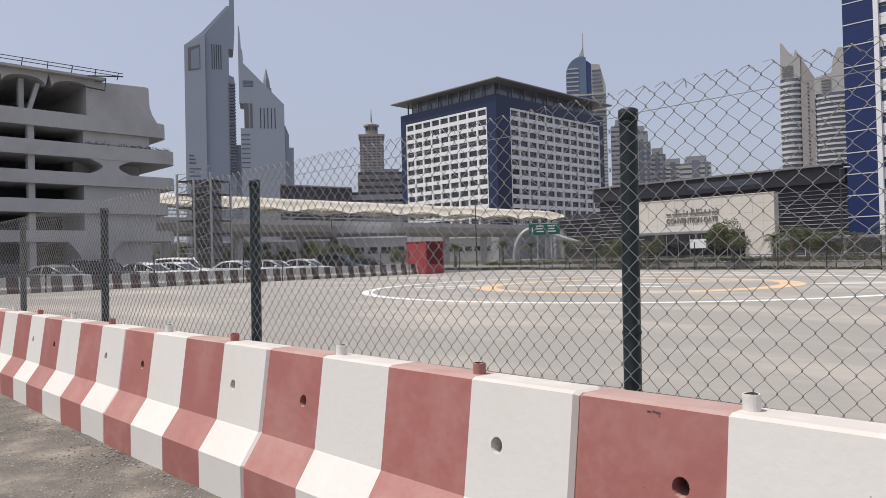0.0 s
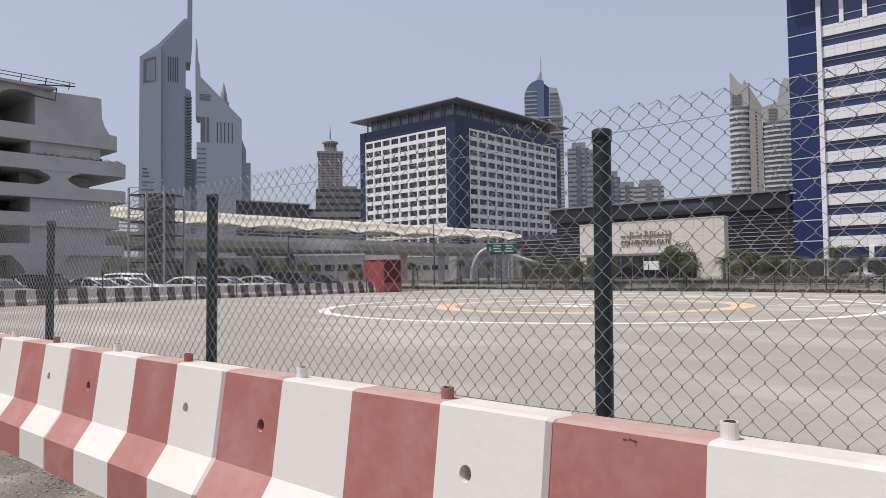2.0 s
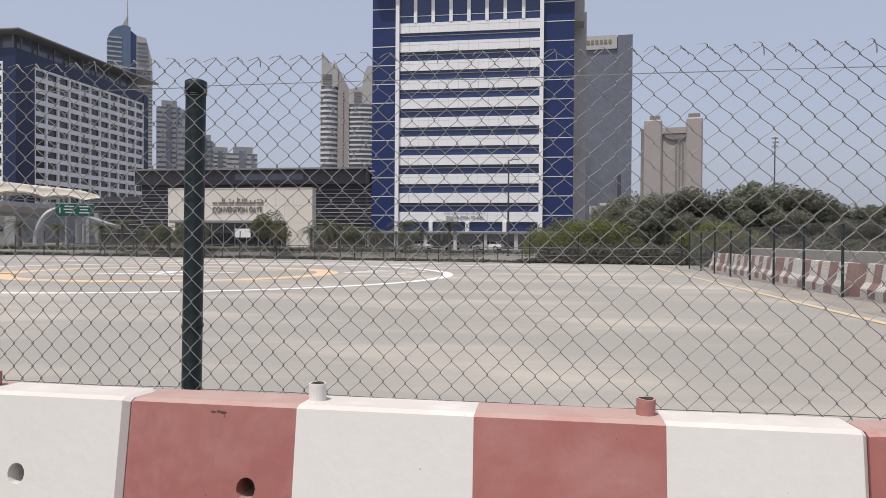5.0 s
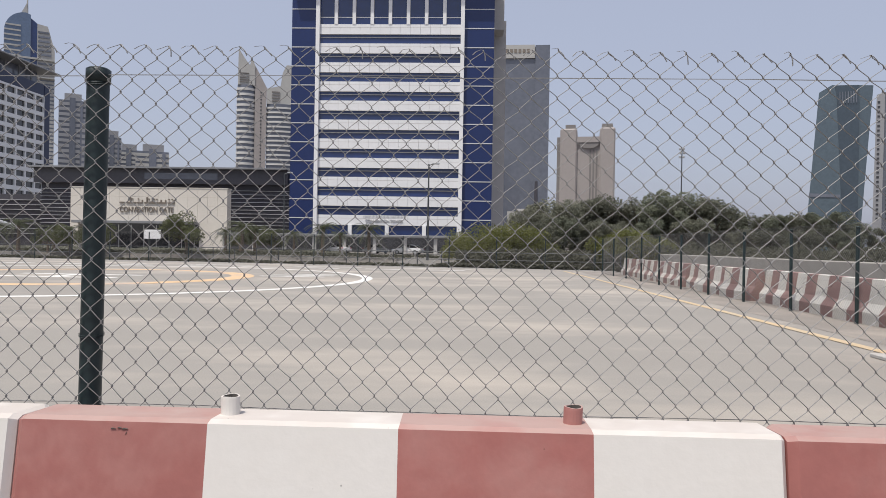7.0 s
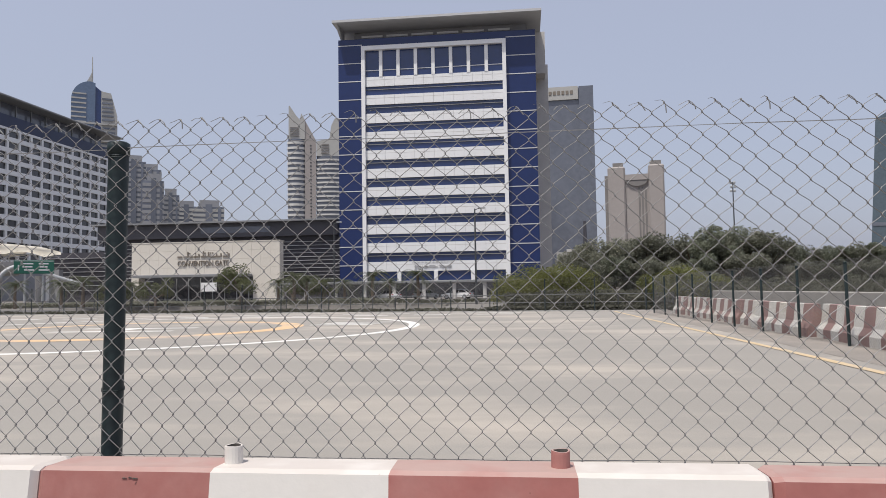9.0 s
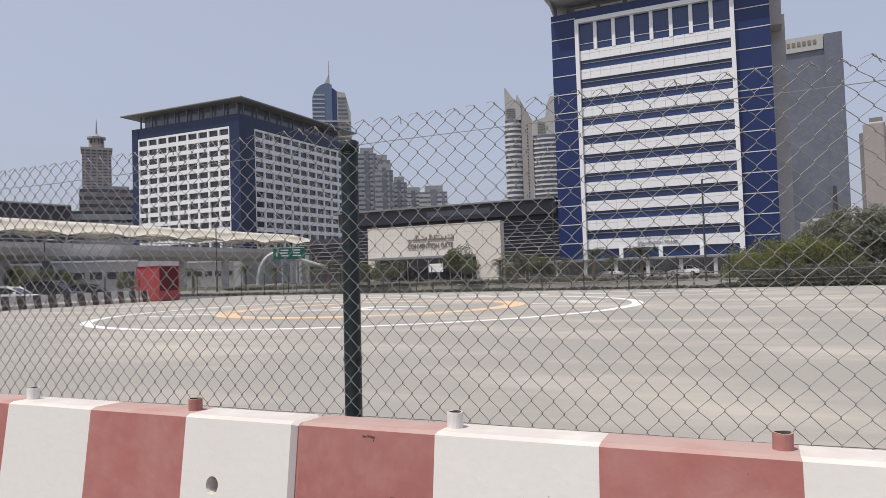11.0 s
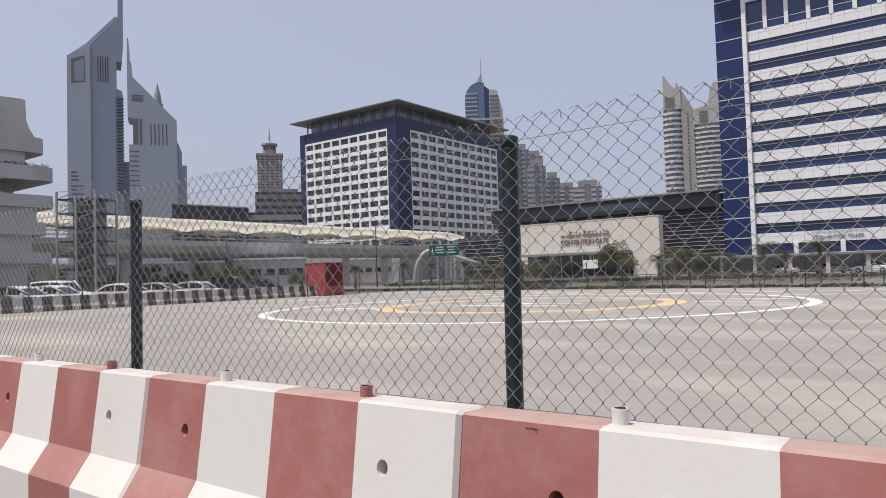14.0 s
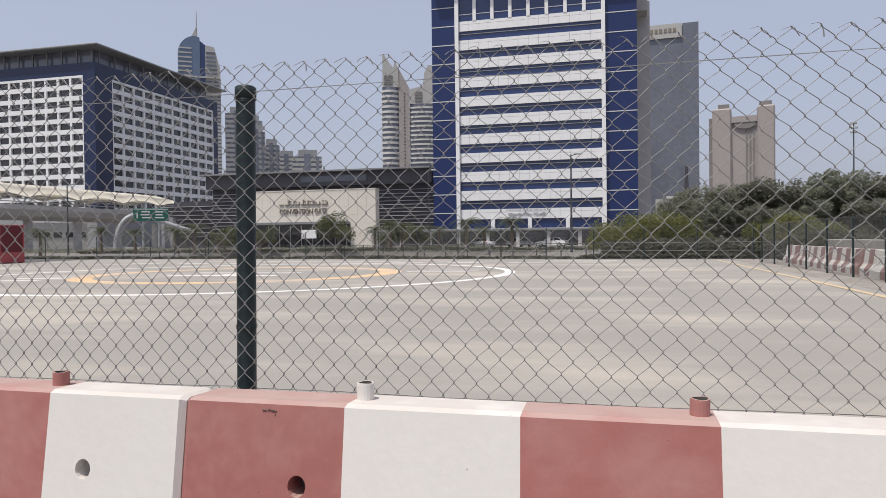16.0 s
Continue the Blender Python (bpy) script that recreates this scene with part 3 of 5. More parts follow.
        share("post", first, e, pose((k + 1) * BAY - 0.018, 0, 0, rn.uniform(-0.3, 0.3), 0.6 + rn.uniform(-0.15, 0.15), 0))
    for o in (wire, low):
        o.matrix_basis = pose(0, -0.036, 0)
    return e


fence("chain-link fence on dark green posts behind the barriers", 17, (-0.008 - 14 * BAY, 0.305, 0), 0, LINK_NEAR)
road_fence = fence("chain-link fence on green posts along the road side", 13, (8.25, 0.91, 0), 90.9, LINK_FAR)
road_fence.scale = (0.905, 1, 0.96)
fence("chain-link fence on green posts across the far edge", 17, (-38.6, far_y(-38.6, -0.12), 0), math.degrees(math.atan(EDGE)), LINK_FAR)
fence("chain-link fence on green posts before the parking", 14, (-38.3, 0.35, 0), 90, LINK_FAR)


# ---------------------------------------------------------------- red cabinets on the apron
def small_hut():
    e = thing("red_cabinet", "red painted steel equipment cabinet standing on the apron", "cabinet", at=(-40.1 + 1.1, 36.0, 0))
    part("body", bevelled(-1.1, 1.04, -1.0, 1.0, 0.06, 2.5, 0.02), M["cab_red"], e)
    part("base", bx(-1.0, 1.0, -0.95, 0.95, 0.0, 0.06), M["dark_steel"], e)
    part("roof", bevelled(-1.14, 1.16, -1.05, 1.05, 2.5, 2.56, 0.015), M["cab_red"], e)
    for s in (-1, 1):
        part("door_post", bx(1.04, 1.12, s * 0.98 - (0.1 if s > 0 else 0), s * 0.98 + (0 if s > 0 else 0.1), 0.06, 2.5), M["cab_red"], e)
    part("sill", bx(1.04, 1.12, -0.88, 0.88, 0.06, 0.75), M["cab_red"], e)
    part("louvre_panel", bx(1.04, 1.07, -0.88, 0.88, 0.75, 2.5), M["cab_dark"], e, "dark red recessed louvre panel")
    for k in range(14):
        part("louvre", bx(1.07, 1.10, -0.88, 0.88, 0.79 + 0.12 * k, 0.83 + 0.12 * k), M["cab_dark"], e)
    return e


def louvre_hut():
    e = thing("red_cabinet", "red steel cabinet with louvred upper panel on a white pad", "cabinet", at=(7.09, 5.95, 0))
    part("pad", bevelled(-0.98, 0.9, -1.05, 1.0, 0, 0.05, 0.01), M["kerb"], e, "white concrete pad")
    part("body", bevelled(-0.72, 0.7, -0.8, 0.85, 0.05, 2.15, 0.015), M["cab_red"], e)
    part("roof", bevelled(-0.76, 0.74, -0.84, 0.89, 2.15, 2.21, 0.012), M["cab_red"], e)
    for k in range(17):
        part("louvre", bx(-0.70, 0.68, -0.835, -0.80, 0.92 + 0.07 * k, 0.955 + 0.07 * k), M["cab_dark"], e)
        part("louvre", bx(-0.755, -0.72, -0.78, 0.82, 0.92 + 0.07 * k, 0.955 + 0.07 * k), M["cab_dark"], e)
    return e


small_hut()
louvre_hut()


# ---------------------------------------------------------------- facades
def window_wall(e, along, fixed, a0, a1, z0, z1, cols, rows, w, h, wall, pane, depth=0.5, out=-1, sill=0.5):
    """A wall along x or y with real openings and a pane set back in each. out: which side faces out."""
    pa, pz = (a1 - a0) / cols, (z1 - z0) / rows
    f0, f1 = fixed, fixed - out * depth

    def put(bm, p0, p1, q0, q1, b0=None, b1=None):
        lo, hi = (min(f0, f1), max(f0, f1)) if b0 is None else (min(b0, b1), max(b0, b1))
        if along == "x":
            box(bm, p0, p1, lo, hi, q0, q1)
        else:
            box(bm, lo, hi, p0, p1, q0, q1)
    bm = bmesh.new()
    for r in range(rows + 1):
        q0 = z0 if r == 0 else z0 + r * pz - (pz - h) * (1 - sill)
        q1 = z1 if r == rows else z0 + r * pz + (pz - h) * sill
        put(bm, a0, a1, q0, q1)
    for r in range(rows):
        q0, q1 = z0 + r * pz + (pz - h) * sill, z0 + (r + 1) * pz - (pz - h) * (1 - sill)
        for c in range(cols + 1):
            p0 = a0 if c == 0 else a0 + c * pa - (pa - w) / 2
            p1 = a1 if c == cols else a0 + c * pa + (pa - w) / 2
            put(bm, p0, p1, q0, q1)
    part("wall", bm, wall, e)
    b = f0 - out * depth * 0.7
    first = None
    for r in range(rows):
        for c in range(cols):
            p, q = a0 + (c + 0.5) * pa, z0 + r * pz + (pz - h) * sill
            m_ = pose(p, b, q) if along == "x" else pose(b, p, q, 0, 0, 90)
            if first is None:
                bm = bx(-w / 2 - 0.02, w / 2 + 0.02, -0.03, 0.03, -0.02, h + 0.02)
                first = part("window", bm, pane, e)
                first.matrix_basis = m_
            else:
                share("window", first, e, m_)


def banded(e, outline, z0, z1, floors, glass_h, wall, pane, inset=0.35):
    """A block with a spandrel slab proud of a glass band on every storey."""
    part("core", prism(outline, z0, z1), pane, e, "glass behind the storey bands")
    cx, cy = sum(p[0] for p in outline) / len(outline), sum(p[1] for p in outline) / len(outline)
    grown = []
    for x, y in outline:
        d = math.hypot(x - cx, y - cy)
        grown.append((x + (x - cx) / d * inset, y + (y - cy) / d * inset))
    ph = (z1 - z0) / floors
    first = part("storey_band", prism(grown, 0, ph - glass_h), wall, e)
    first.matrix_basis = pose(0, 0, z0)
    for k in range(1, floors):
        share("storey_band", first, e, pose(0, 0, z0 + k * ph))


def rect(x0, x1, y0, y1):
    return [(x0, y0), (x1, y0), (x1, y1), (x0, y1)]


# white hotel block with a blue corner and a flat projecting roof
def hotel_block():
    X, Y, X0, Y1 = -148.2, 172.7, -194.7, 237.0
    e = thing("hotel_building", "white hotel block with blue corner bands and a flat projecting roof", "building", at=(0, 0, 0))
    part("body", bx(X0 + 0.6, X - 0.6, Y + 0.6, Y1 - 0.6, 0, 54.6), M["navy_panel"], e, "dark blue clad body")
    window_wall(e, "x", Y - 0.3, -192.1, -152.0, 11.3, 50.9, 9, 12, 3.72, 1.95, M["white_panel"], M["dark_glass"], 0.85, -1)
    window_wall(e, "y", X + 0.3, 179.7, 234.0, 11.3, 50.9, 11, 12, 4.15, 1.95, M["white_panel"], M["dark_glass"], 0.85, 1)
    for b in ((X0 - 0.3, X0 + 2.6, Y - 0.3, Y + 0.6, 11.3, 54.6), (-152.0, X + 0.3, Y - 0.3, Y + 0.6, 11.3, 54.6), (X - 0.6, X + 0.3, Y + 0.6, 179.7, 11.3, 54.6),
              (X - 0.6, X + 0.3, 234.0, Y1, 11.3, 54.6), (-192.1, -152.0, Y - 0.2, Y + 0.6, 50.9, 54.6), (X - 0.6, X + 0.2, 179.7, 234.0, 50.9, 54.6)):
        part("blue_band", bx(*b), M["navy_panel"], e, "dark blue cladding band")
    part("base", bx(X0, X + 0.35, Y - 0.4, Y1, 0, 11.25), M["tower_grey"], e)
    part("penthouse", bx(X0 + 3, X - 2.5, Y + 2.5, Y1 - 3, 54.6, 58.9), M["grey_glass"], e, "set-back glazed top storey")
    first = None
    for k in range(9):
        bm = bx(-0.2, 0.2, -0.2, 0.2, 54.6, 58.9)
        if first is None:
            first = part("roof_post", bm, M["roof_grey"], e)
            first.matrix_basis = pose(X0 + 2, Y + 1.6, 0)
        else:
            bm.free()
            share("roof_post", first, e, pose(X0 + 2 + k * 5.3, Y + 1.6, 0))
        share("roof_post", first, e, pose(X - 1.6, Y + 4 + k * 6.6, 0))
    part("roof", bevelled(X0 - 3.4, X + 3.0, Y - 2.6, Y1 + 2.6, 58.9, 59.45, 0.15), M["roof_grey"], e, "thin flat projecting roof")


# blue and white office slab
def office_block():
    X0, X1, Y = -33.4, 4.5, 128.0
    e = thing("office_building", "blue office block with white horizontal bands and a projecting roof slab", "building")
    part("body", bx(X0, X1, Y, Y + 34, 0, 50.0), M["blue_panel"], e, "dark blue clad body")
    W0, W1 = -28.7, -1.0
    bm = bmesh.new()
    zt = 48.3
    box(bm, W0, W0 + 0.7, Y - 0.9, Y, 3.0, zt)
    box(bm, W1 - 0.7, W1, Y - 0.9, Y, 3.0, zt)
    box(bm, W0 + 0.7, W1 - 0.7, Y - 0.9, Y, zt - 0.8, zt)
    part("frame", bm, M["white_panel"], e, "white clad outer frame")
    # tall top windows between white fins
    part("window", bx(W0 + 0.7, W1 - 0.7, Y - 0.12, Y, 42.3, zt - 0.8), M["blue_glass"], e)
    fin = None
    pitch = (W1 - W0 - 0.7) / 8
    for k in range(1, 8):
        if fin is None:
            fin = part("fin", bx(-0.32, 0.32, Y - 0.5, Y - 0.1, 42.3, zt - 0.8), M["white_panel"], e)
            fin.matrix_basis = pose(W0 + 0.35 + k * pitch, 0, 0)
        else:
            share("fin", fin, e, pose(W0 + 0.35 + k * pitch, 0, 0))
    rail = part("rail", bx(W0 + 0.7, W1 - 0.7, Y - 0.2, Y - 0.12, 43.6, 43.72), M["white_panel"], e)
    # storeys: white spandrel over a shaded blue strip
    P = 3.555
    seg = (W1 - W0 - 1.4) / 14
    first = lip = win = None
    for k in range(11):
        z = 42.3 - k * P
        hgt = 1.85 if k else 1.75
        for c in range(14):
            x = W0 + 0.7 + c * seg
            if first is None:
                first = part("spandrel_panel", bx(0.015, seg - 0.015, Y - 0.42, Y, -1.85, 0), M["white_panel"], e)
                first.matrix_basis = pose(x, 0, z)
            else:
                share("spandrel_panel", first, e, pose(x, 0, z))
        part("spandrel_joint", bx(W0 + 0.7, W1 - 0.7, Y - 0.432, Y - 0.42, z - 0.62, z - 0.57), M["grey_conc"], e)
        if k < 10:
            m_ = pose(0, 0, z - 1.85)
            if win is None:
                win = part("window_strip", bx(W0 + 0.7, W1 - 0.7, Y - 0.1, Y, -(P - 1.85), 0), M["blue_glass"], e)
                lip = part("sun_ledge", bx(W0 + 0.7, W1 - 0.7, Y - 0.26, Y - 0.1, -0.62, -0.5), M["roof_grey"], e)
                win.matrix_basis = lip.matrix_basis = m_
            else:
                share("window_strip", win, e, m_)
                share("sun_ledge", lip, e, m_)
    part("window_strip", bx(W0 + 0.7, W1 - 0.7, Y - 0.1, Y, 0.2, 4.9), M["blue_glass"], e)
    col = None
    for k in range(1, 5):
        x = W0 + k * (W1 - W0) / 4 - 0.5 * (k == 4)
        if col is None:
            col = part("column", bx(-0.35, 0.35, Y - 0.85, Y - 0.15, 0, 4.9), M["white_panel"], e)
            col.matrix_basis = pose(x, 0, 0)
        else:
            share("column", col, e, pose(x, 0, 0))
    # thin pale joints across the blue sides
    j = None
    for k in range(14):
        z = 49.0 - 0.2 - k * P
        for x0, x1 in ((X0 - 0.04, W0), (W1, X1 + 0.04)):
            part("joint_trim", bx(x0, x1, Y - 0.06, Y + 0.02, z - 0.08, z + 0.08), M["slat_white"], e)
    part("parapet", bx(X0 + 2.5, X1 - 1.5, Y + 3.0, Y + 30, 50.0, 52.3), M["tower_grey"], e)
    vents = None
    for k in range(6):
        bm = bx(0, 4.2, Y + 2.7, Y + 3.0, 51.2, 51.6)
        if vents is None:
            vents = part("vent_strip", bm, M["sign_white"], e)
            vents.matrix_basis = pose(X0 + 4 + 0, 0, 0)
        else:
            bm.free()
            share("vent_strip", vents, e, pose(X0 + 4 + 5.0 * k, 0, 0))
    bm = prism([(Y - 3.2, 52.3), (Y + 34, 52.6), (Y + 34, 53.4), (Y - 3.2, 52.75)], X0 - 0.4, X1 + 1.2, "x")
    part("roof", bm, M["roof_pale"], e, "grey projecting roof slab")
    part("bracket", prism([(Y - 3.0, 52.3), (Y + 3, 52.35), (Y + 3, 50.0)], X0 + 0.1, X0 + 0.5, "x"), M["roof_pale"], e)
    part("rear_wing", bx(X1 + 0.1, 7.2, Y + 12, Y + 40, 0, 47.0), M["grey_conc"], e, "plain grey rear wing")
    part("rear_wing", bx(X1 - 2, 6.6, Y + 8, Y + 12, 44, 52.4), M["grey_conc"], e, "plain grey rear wing")
    cu = bpy.data.curves.new("lettering", "FONT")
    cu.body = "CONVENTION TOWER"
    cu.size, cu.extrude, cu.align_x = 1.35, 0.08, "CENTER"
    cu.materials.append(M["roof_pale"])
    t = new("lettering", cu)
    t.parent = e
    t["label"] = "pale metal capital letters"
    t.matrix_basis = Matrix.Translation((-15.4, Y - 0.5, 5.5)) @ pose(0, 0, 0, 90, 0, 0) @ Matrix.Diagonal((0.5, 0.55, 1, 1))
    for k in range(30):
        part("sign_stroke", bx(-19.3 + 0.26 * k, -19.3 + 0.26 * k + rnd.uniform(0.1, 0.2), Y - 0.48, Y - 0.42, 6.3 + 0.06 * (k % 3), 6.62 + 0.14 * (k % 2)), M["roof_pale"], e)


def about_eye(k):
    """The same bearings, k times as far and as large."""
    return Matrix.Translation(EYE) @ Matrix.Scale(k, 4) @ Matrix.Translation(-Vector(EYE))


# exhibition hall with a dark roof, and the cream entrance gate before it
def hall():
    Y, X0, X1, H = 110.0, -69.8, -28.6, 13.2
    e = thing("exhibition_hall", "low dark exhibition hall with pale horizontal slats and deep roof fascia", "building")
    e.matrix_basis = about_eye(1.22)
    part("body", bx(X0, X1, Y, Y + 17, 0, H - 2.6), M["black_clad"], e)
    part("fascia", bx(X0 - 0.6, X1, Y - 1.2, Y + 17, H - 2.6, H - 0.25), M["fascia"], e, "deep dark roof fascia")
    part("roof", bx(X0 - 1.2, X1, Y - 2.2, Y + 17, H - 0.25, H), M["roof_grey"], e, "thin pale roof edge")
    part("glazing", bx(-52, -40, Y - 1.23, Y - 1.2, H - 1.9, H - 0.9), M["grey_glass"], e)
    s0 = None
    for k in range(13):
        z = 2.2 + 0.62 * k
        if s0 is None:
            s0 = part("slat", bx(X0, X1, Y - 0.28, Y, -0.03, 0.03), M["slat_white"], e)
            s0.matrix_basis = pose(0, 0, z)
        else:
            share("slat", s0, e, pose(0, 0, z))
    part("side_block", bx(-82, X0 - 0.7, Y + 2, Y + 30, 0, 8.8), M["black_clad"], e)
    for k in range(8):
        share("slat", s0, e, Matrix.Translation((-82 + 69.8 * 0.31, 2.0, 2.2 + 0.8 * k)) @ Matrix.Diagonal((0.31, 1, 1, 1)))
    part("pylon", bx(-75.6, -73.9, Y - 6, Y - 5, 0, 5.6), M["tower_grey"], e)
    part("pylon", bx(-76.2, -75.6, Y - 6, Y - 5, 0, 5.7), M["sign_white"], e)


def entrance_gate():
    Y, X0, X1, H = 98.0, -57.8, -34.5, 9.0
    e = thing("entrance_gate", "cream stone entrance gate with raised lettering over the doors", "gate")
    e.matrix_basis = about_eye(1.2)
    o0, o1, oh = -55.0, -38.6, 3.9
    # stone panels with open joints
    nx, nz = 16, 4
    bw = (X1 - X0) / nx
    first = None
    for r in range(nz):
        for c in range(nx):
            m_ = pose(X0 + c * bw, Y, oh + r * (H - oh) / nz)
            if first is None:
                first = part("stone_panel", bevelled(0.008, bw - 0.008, 0, 0.25, 0.008, (H - oh) / nz - 0.008, 0.01), M["gate_stone"], e)
                first.matrix_basis = m_
            else:
                share("stone_panel", first, e, m_)
    part("core", bx(X0 + 0.05, X1 - 0.05, Y + 0.25, Y + 1.75, oh + 0.02, H - 0.03), M["gate_stone"], e)
    part("coping", bx(X0 - 0.05, X1 + 0.05, Y - 0.06, Y + 1.85, H, H + 0.12), M["gate_stone"], e)
    part("leg", bx(X0, o0 - 1.6, Y, Y + 1.75, 0, oh), M["gate_stone"], e)
    part("leg", bx(o1, X1, Y, Y + 1.75, 0, oh), M["gate_stone"], e)
    part("canopy", bevelled(o0 - 1.4, o1 - 0.1, Y - 2.2, Y - 0.02, oh - 0.15, oh + 0.25, 0.04), M["roof_grey"], e, "thin metal door canopy")
    # back panel coloured dark for the shade in the doorway
    part("door_recess", bx(o0 - 1.6, o1, Y + 4.2, Y + 4.5, 0, oh), M["shade_in"], e)
    d0 = None
    for k in range(9):
        if d0 is None:
            d0 = part("door_frame", bx(-0.06, 0.06, Y + 4.05, Y + 4.2, 0, oh - 0.2), M["steel"], e)
            d0.matrix_basis = pose(o0 + 0.4, 0, 0)
        else:
            share("door_frame", d0, e, pose(o0 + 0.4 + 1.95 * k, 0, 0))
    part("notice", bx(-45.6, -43.2, Y - 2.4, Y - 2.3, 1.6, 2.9), M["sign_white"], e, "white notice board")
    cu = bpy.data.curves.new("lettering", "FONT")
    cu.body = "CONVENTION GATE"
    cu.size = 1.28
    cu.extrude = 0.06
    cu.align_x = "CENTER"
    cu.materials.append(M["letter"])
    t = new("lettering", cu)
    t.parent = e
    t["label"] = "raised bronze capital letters"
    t.matrix_basis = Matrix.Translation((-46.4, Y - 0.08, 5.45)) @ pose(0, 0, 0, 90, 0, 0) @ Matrix.Diagonal((0.665, 0.9, 1, 1))
    # second line in another script, as plain strokes
    rn = random.Random(5)
    x = -50.4
    while x < -42.8:
        w = rn.uniform(0.35, 0.95)
        part("letter_stroke", bx(x, x + w, Y - 0.14, Y - 0.02, 6.75, 6.95), M["letter"], e)
        if rn.random() < 0.7:
            part("letter_stroke", bx(x + w - 0.16, x + w, Y - 0.14, Y - 0.02, 6.95, 6.95 + rn.uniform(0.25, 0.75)), M["letter"], e)
        if rn.random() < 0.5:
            part("letter_stroke", bx(x + 0.12, x + 0.3, Y - 0.14, Y - 0.02, 7.3, 7.46), M["letter"], e)
        x += w + rn.choice((0.0, 0.14, 0.22))


hotel_block()
office_block()
hall()
entrance_gate()


# parking building with curved concrete slabs
def parking_building():
    X = -64.0
    e = thing("parking_building", "grey concrete parking building with rounded slab bands and roof deck", "building")
    slabs = [(13.25, 14.6, 26.4), (10.8, 12.06, 27.2), (8.4, 9.5, 27.2), (5.95, 7.1, 26.6), (3.45, 4.42, 27.1)]

    def plan(y_end, back):
        pts = [(X - back, -45), (X, -45)]
        for k in range(7):
            a = radians(90 * k / 6)
            pts.append((X - 1.1 * (1 - math.cos(a)), y_end - 1.1 + 1.1 * math.sin(a)))
        pts.append((X - back, y_end))
        return pts
    for z0, z1, ye in slabs:
        part("slab_band", prism(plan(ye, 30), z0, z1), M["grey_conc"], e)
    # solid block; its dark colour stands in for shaded parking floors
    part("core", bx(X - 29, X - 5.5, -45, 18.6, 0, 14.7), M["shade_in"], e, "solid core painted dark as interior shade")
    lev = [(0, 3.45, 24.8), (4.42, 5.95, 25.2), (7.1, 8.4, 25.6), (9.5, 10.8, 23.4), (12.06, 13.25, 24.7)]
    for i, (z0, z1, ye) in enumerate(lev):
        if i != 3:
            part("end_wall", bx(X - 24, X - 0.4, 18.9 if i else 21.0, ye, z0, z1), M["grey_conc"], e)
        else:
            part("end_wall", bx(X - 24, X - 3.2, 18.9, 24.8, z0, z1), M["grey_conc"], e)
        for k in range(8):
            part("column", bx(X - 1.1, X - 0.35, 14.55 - 7.4 * k, 15.05 - 7.4 * k, z0, z1), M["grey_conc"], e)
    # waisted webs between rounded openings
    for z0, z1, y0, y1 in ((9.5, 10.8, 19.3, 22.9), (0.0, 3.45, 17.4, 22.0)):
        zm, hz = (z0 + z1) / 2, (z1 - z0) / 2
        left = [(y0 + 1.1 * math.sin(math.pi * q / 10), z0 + (z1 - z0) * q / 10) for q in range(11)]
        right_ = [(y1 - 1.1 * math.sin(math.pi * q / 10), z0 + (z1 - z0) * q / 10) for q in range(11)]
        part("web", prism(left + right_[::-1], X - 3, X - 0.05, "x"), M["grey_conc"], e)
    part("stair_block", prism([(19.2, 14.6), (25.5, 14.6), (25.0, 15.4), (24.78, 16.1), (24.7, 17.86), (24.4, 17.92), (19.2, 17.72)], X - 16, X - 0.3, "x"), M["grey_conc"], e, "plain solid stair block")
    # planting along the slab ledge
    verts, faces = [], []
    rn = random.Random(8)
    for _ in range(420):
        p = Vector((X - rn.uniform(0.1, 0.5), rn.uniform(19, 26.6), 12.06 + abs(rn.gauss(0, 0.14))))
        b = len(verts)
        verts += [tuple(p + Vector((rn.uniform(-0.1, 0.1), rn.uniform(-0.1, 0.1), rn.uniform(-0.1, 0.1)))) for _ in range(3)]
        faces.append((b, b + 1, b + 2))
    me = bpy.data.meshes.new("ledge_plants")
    me.from_pydata(verts, [], faces)
    me.materials.append(M["leaf_olive"])
    o = tagged(new("ledge_plants", me), kind="stuff")
    o.parent = e
    # roof deck on arched ribs
    part("roof_deck", bx(X - 26, X + 0.5, -45, 20.6, 17.8, 18.02), M["grey_conc"], e)
    rib = None
    for k in range(14):
        pts = [(0, 17.8)] + [(0.25 + 1.6 - 1.6 * math.cos(math.pi * q / 10), 16.75 + 0.7 * math.sin(math.pi * q / 10)) for q in range(11)] + [(3.7, 17.8)]
        if rib is None:
            rib = part("arch_rib", prism(pts, X - 22, X - 0.2, "x"), M["grey_conc"], e)
            rib.matrix_basis = pose(0, 16.2, 0)
        else:
            share("arch_rib", rib, e, pose(0, 16.2 - 3.7 * k, 0))
        if k % 2 == 0:
            part("strut", prism([(14.7 - 3.7 * k, 14.6), (15.0 - 3.7 * k, 14.6), (15.7 - 3.7 * k, 17.0), (15.35 - 3.7 * k, 17.0)], X - 1.4, X - 0.8, "x"), M["grey_conc"], e)
            part("column", bx(X - 2.0, X - 1.4, 14.2 - 3.7 * k, 14.6 - 3.7 * k, 14.6, 17.4), M["grey_conc"], e)
    for z in (18.28, 18.56):
        bm = bmesh.new()
        tube(bm, [(X + 0.8, -45, z), (X + 0.8, 22.0, z)], 0.035, 5)
        part("handrail", bm, M["dark_steel"], e, "thin steel roof railing")
    rail = None
    for k in range(26):
        if rail is None:
            bm = bmesh.new()
            tube(bm, [(X + 0.45, 0, 18.0), (X + 0.8, 0, 18.58)], 0.045, 4)
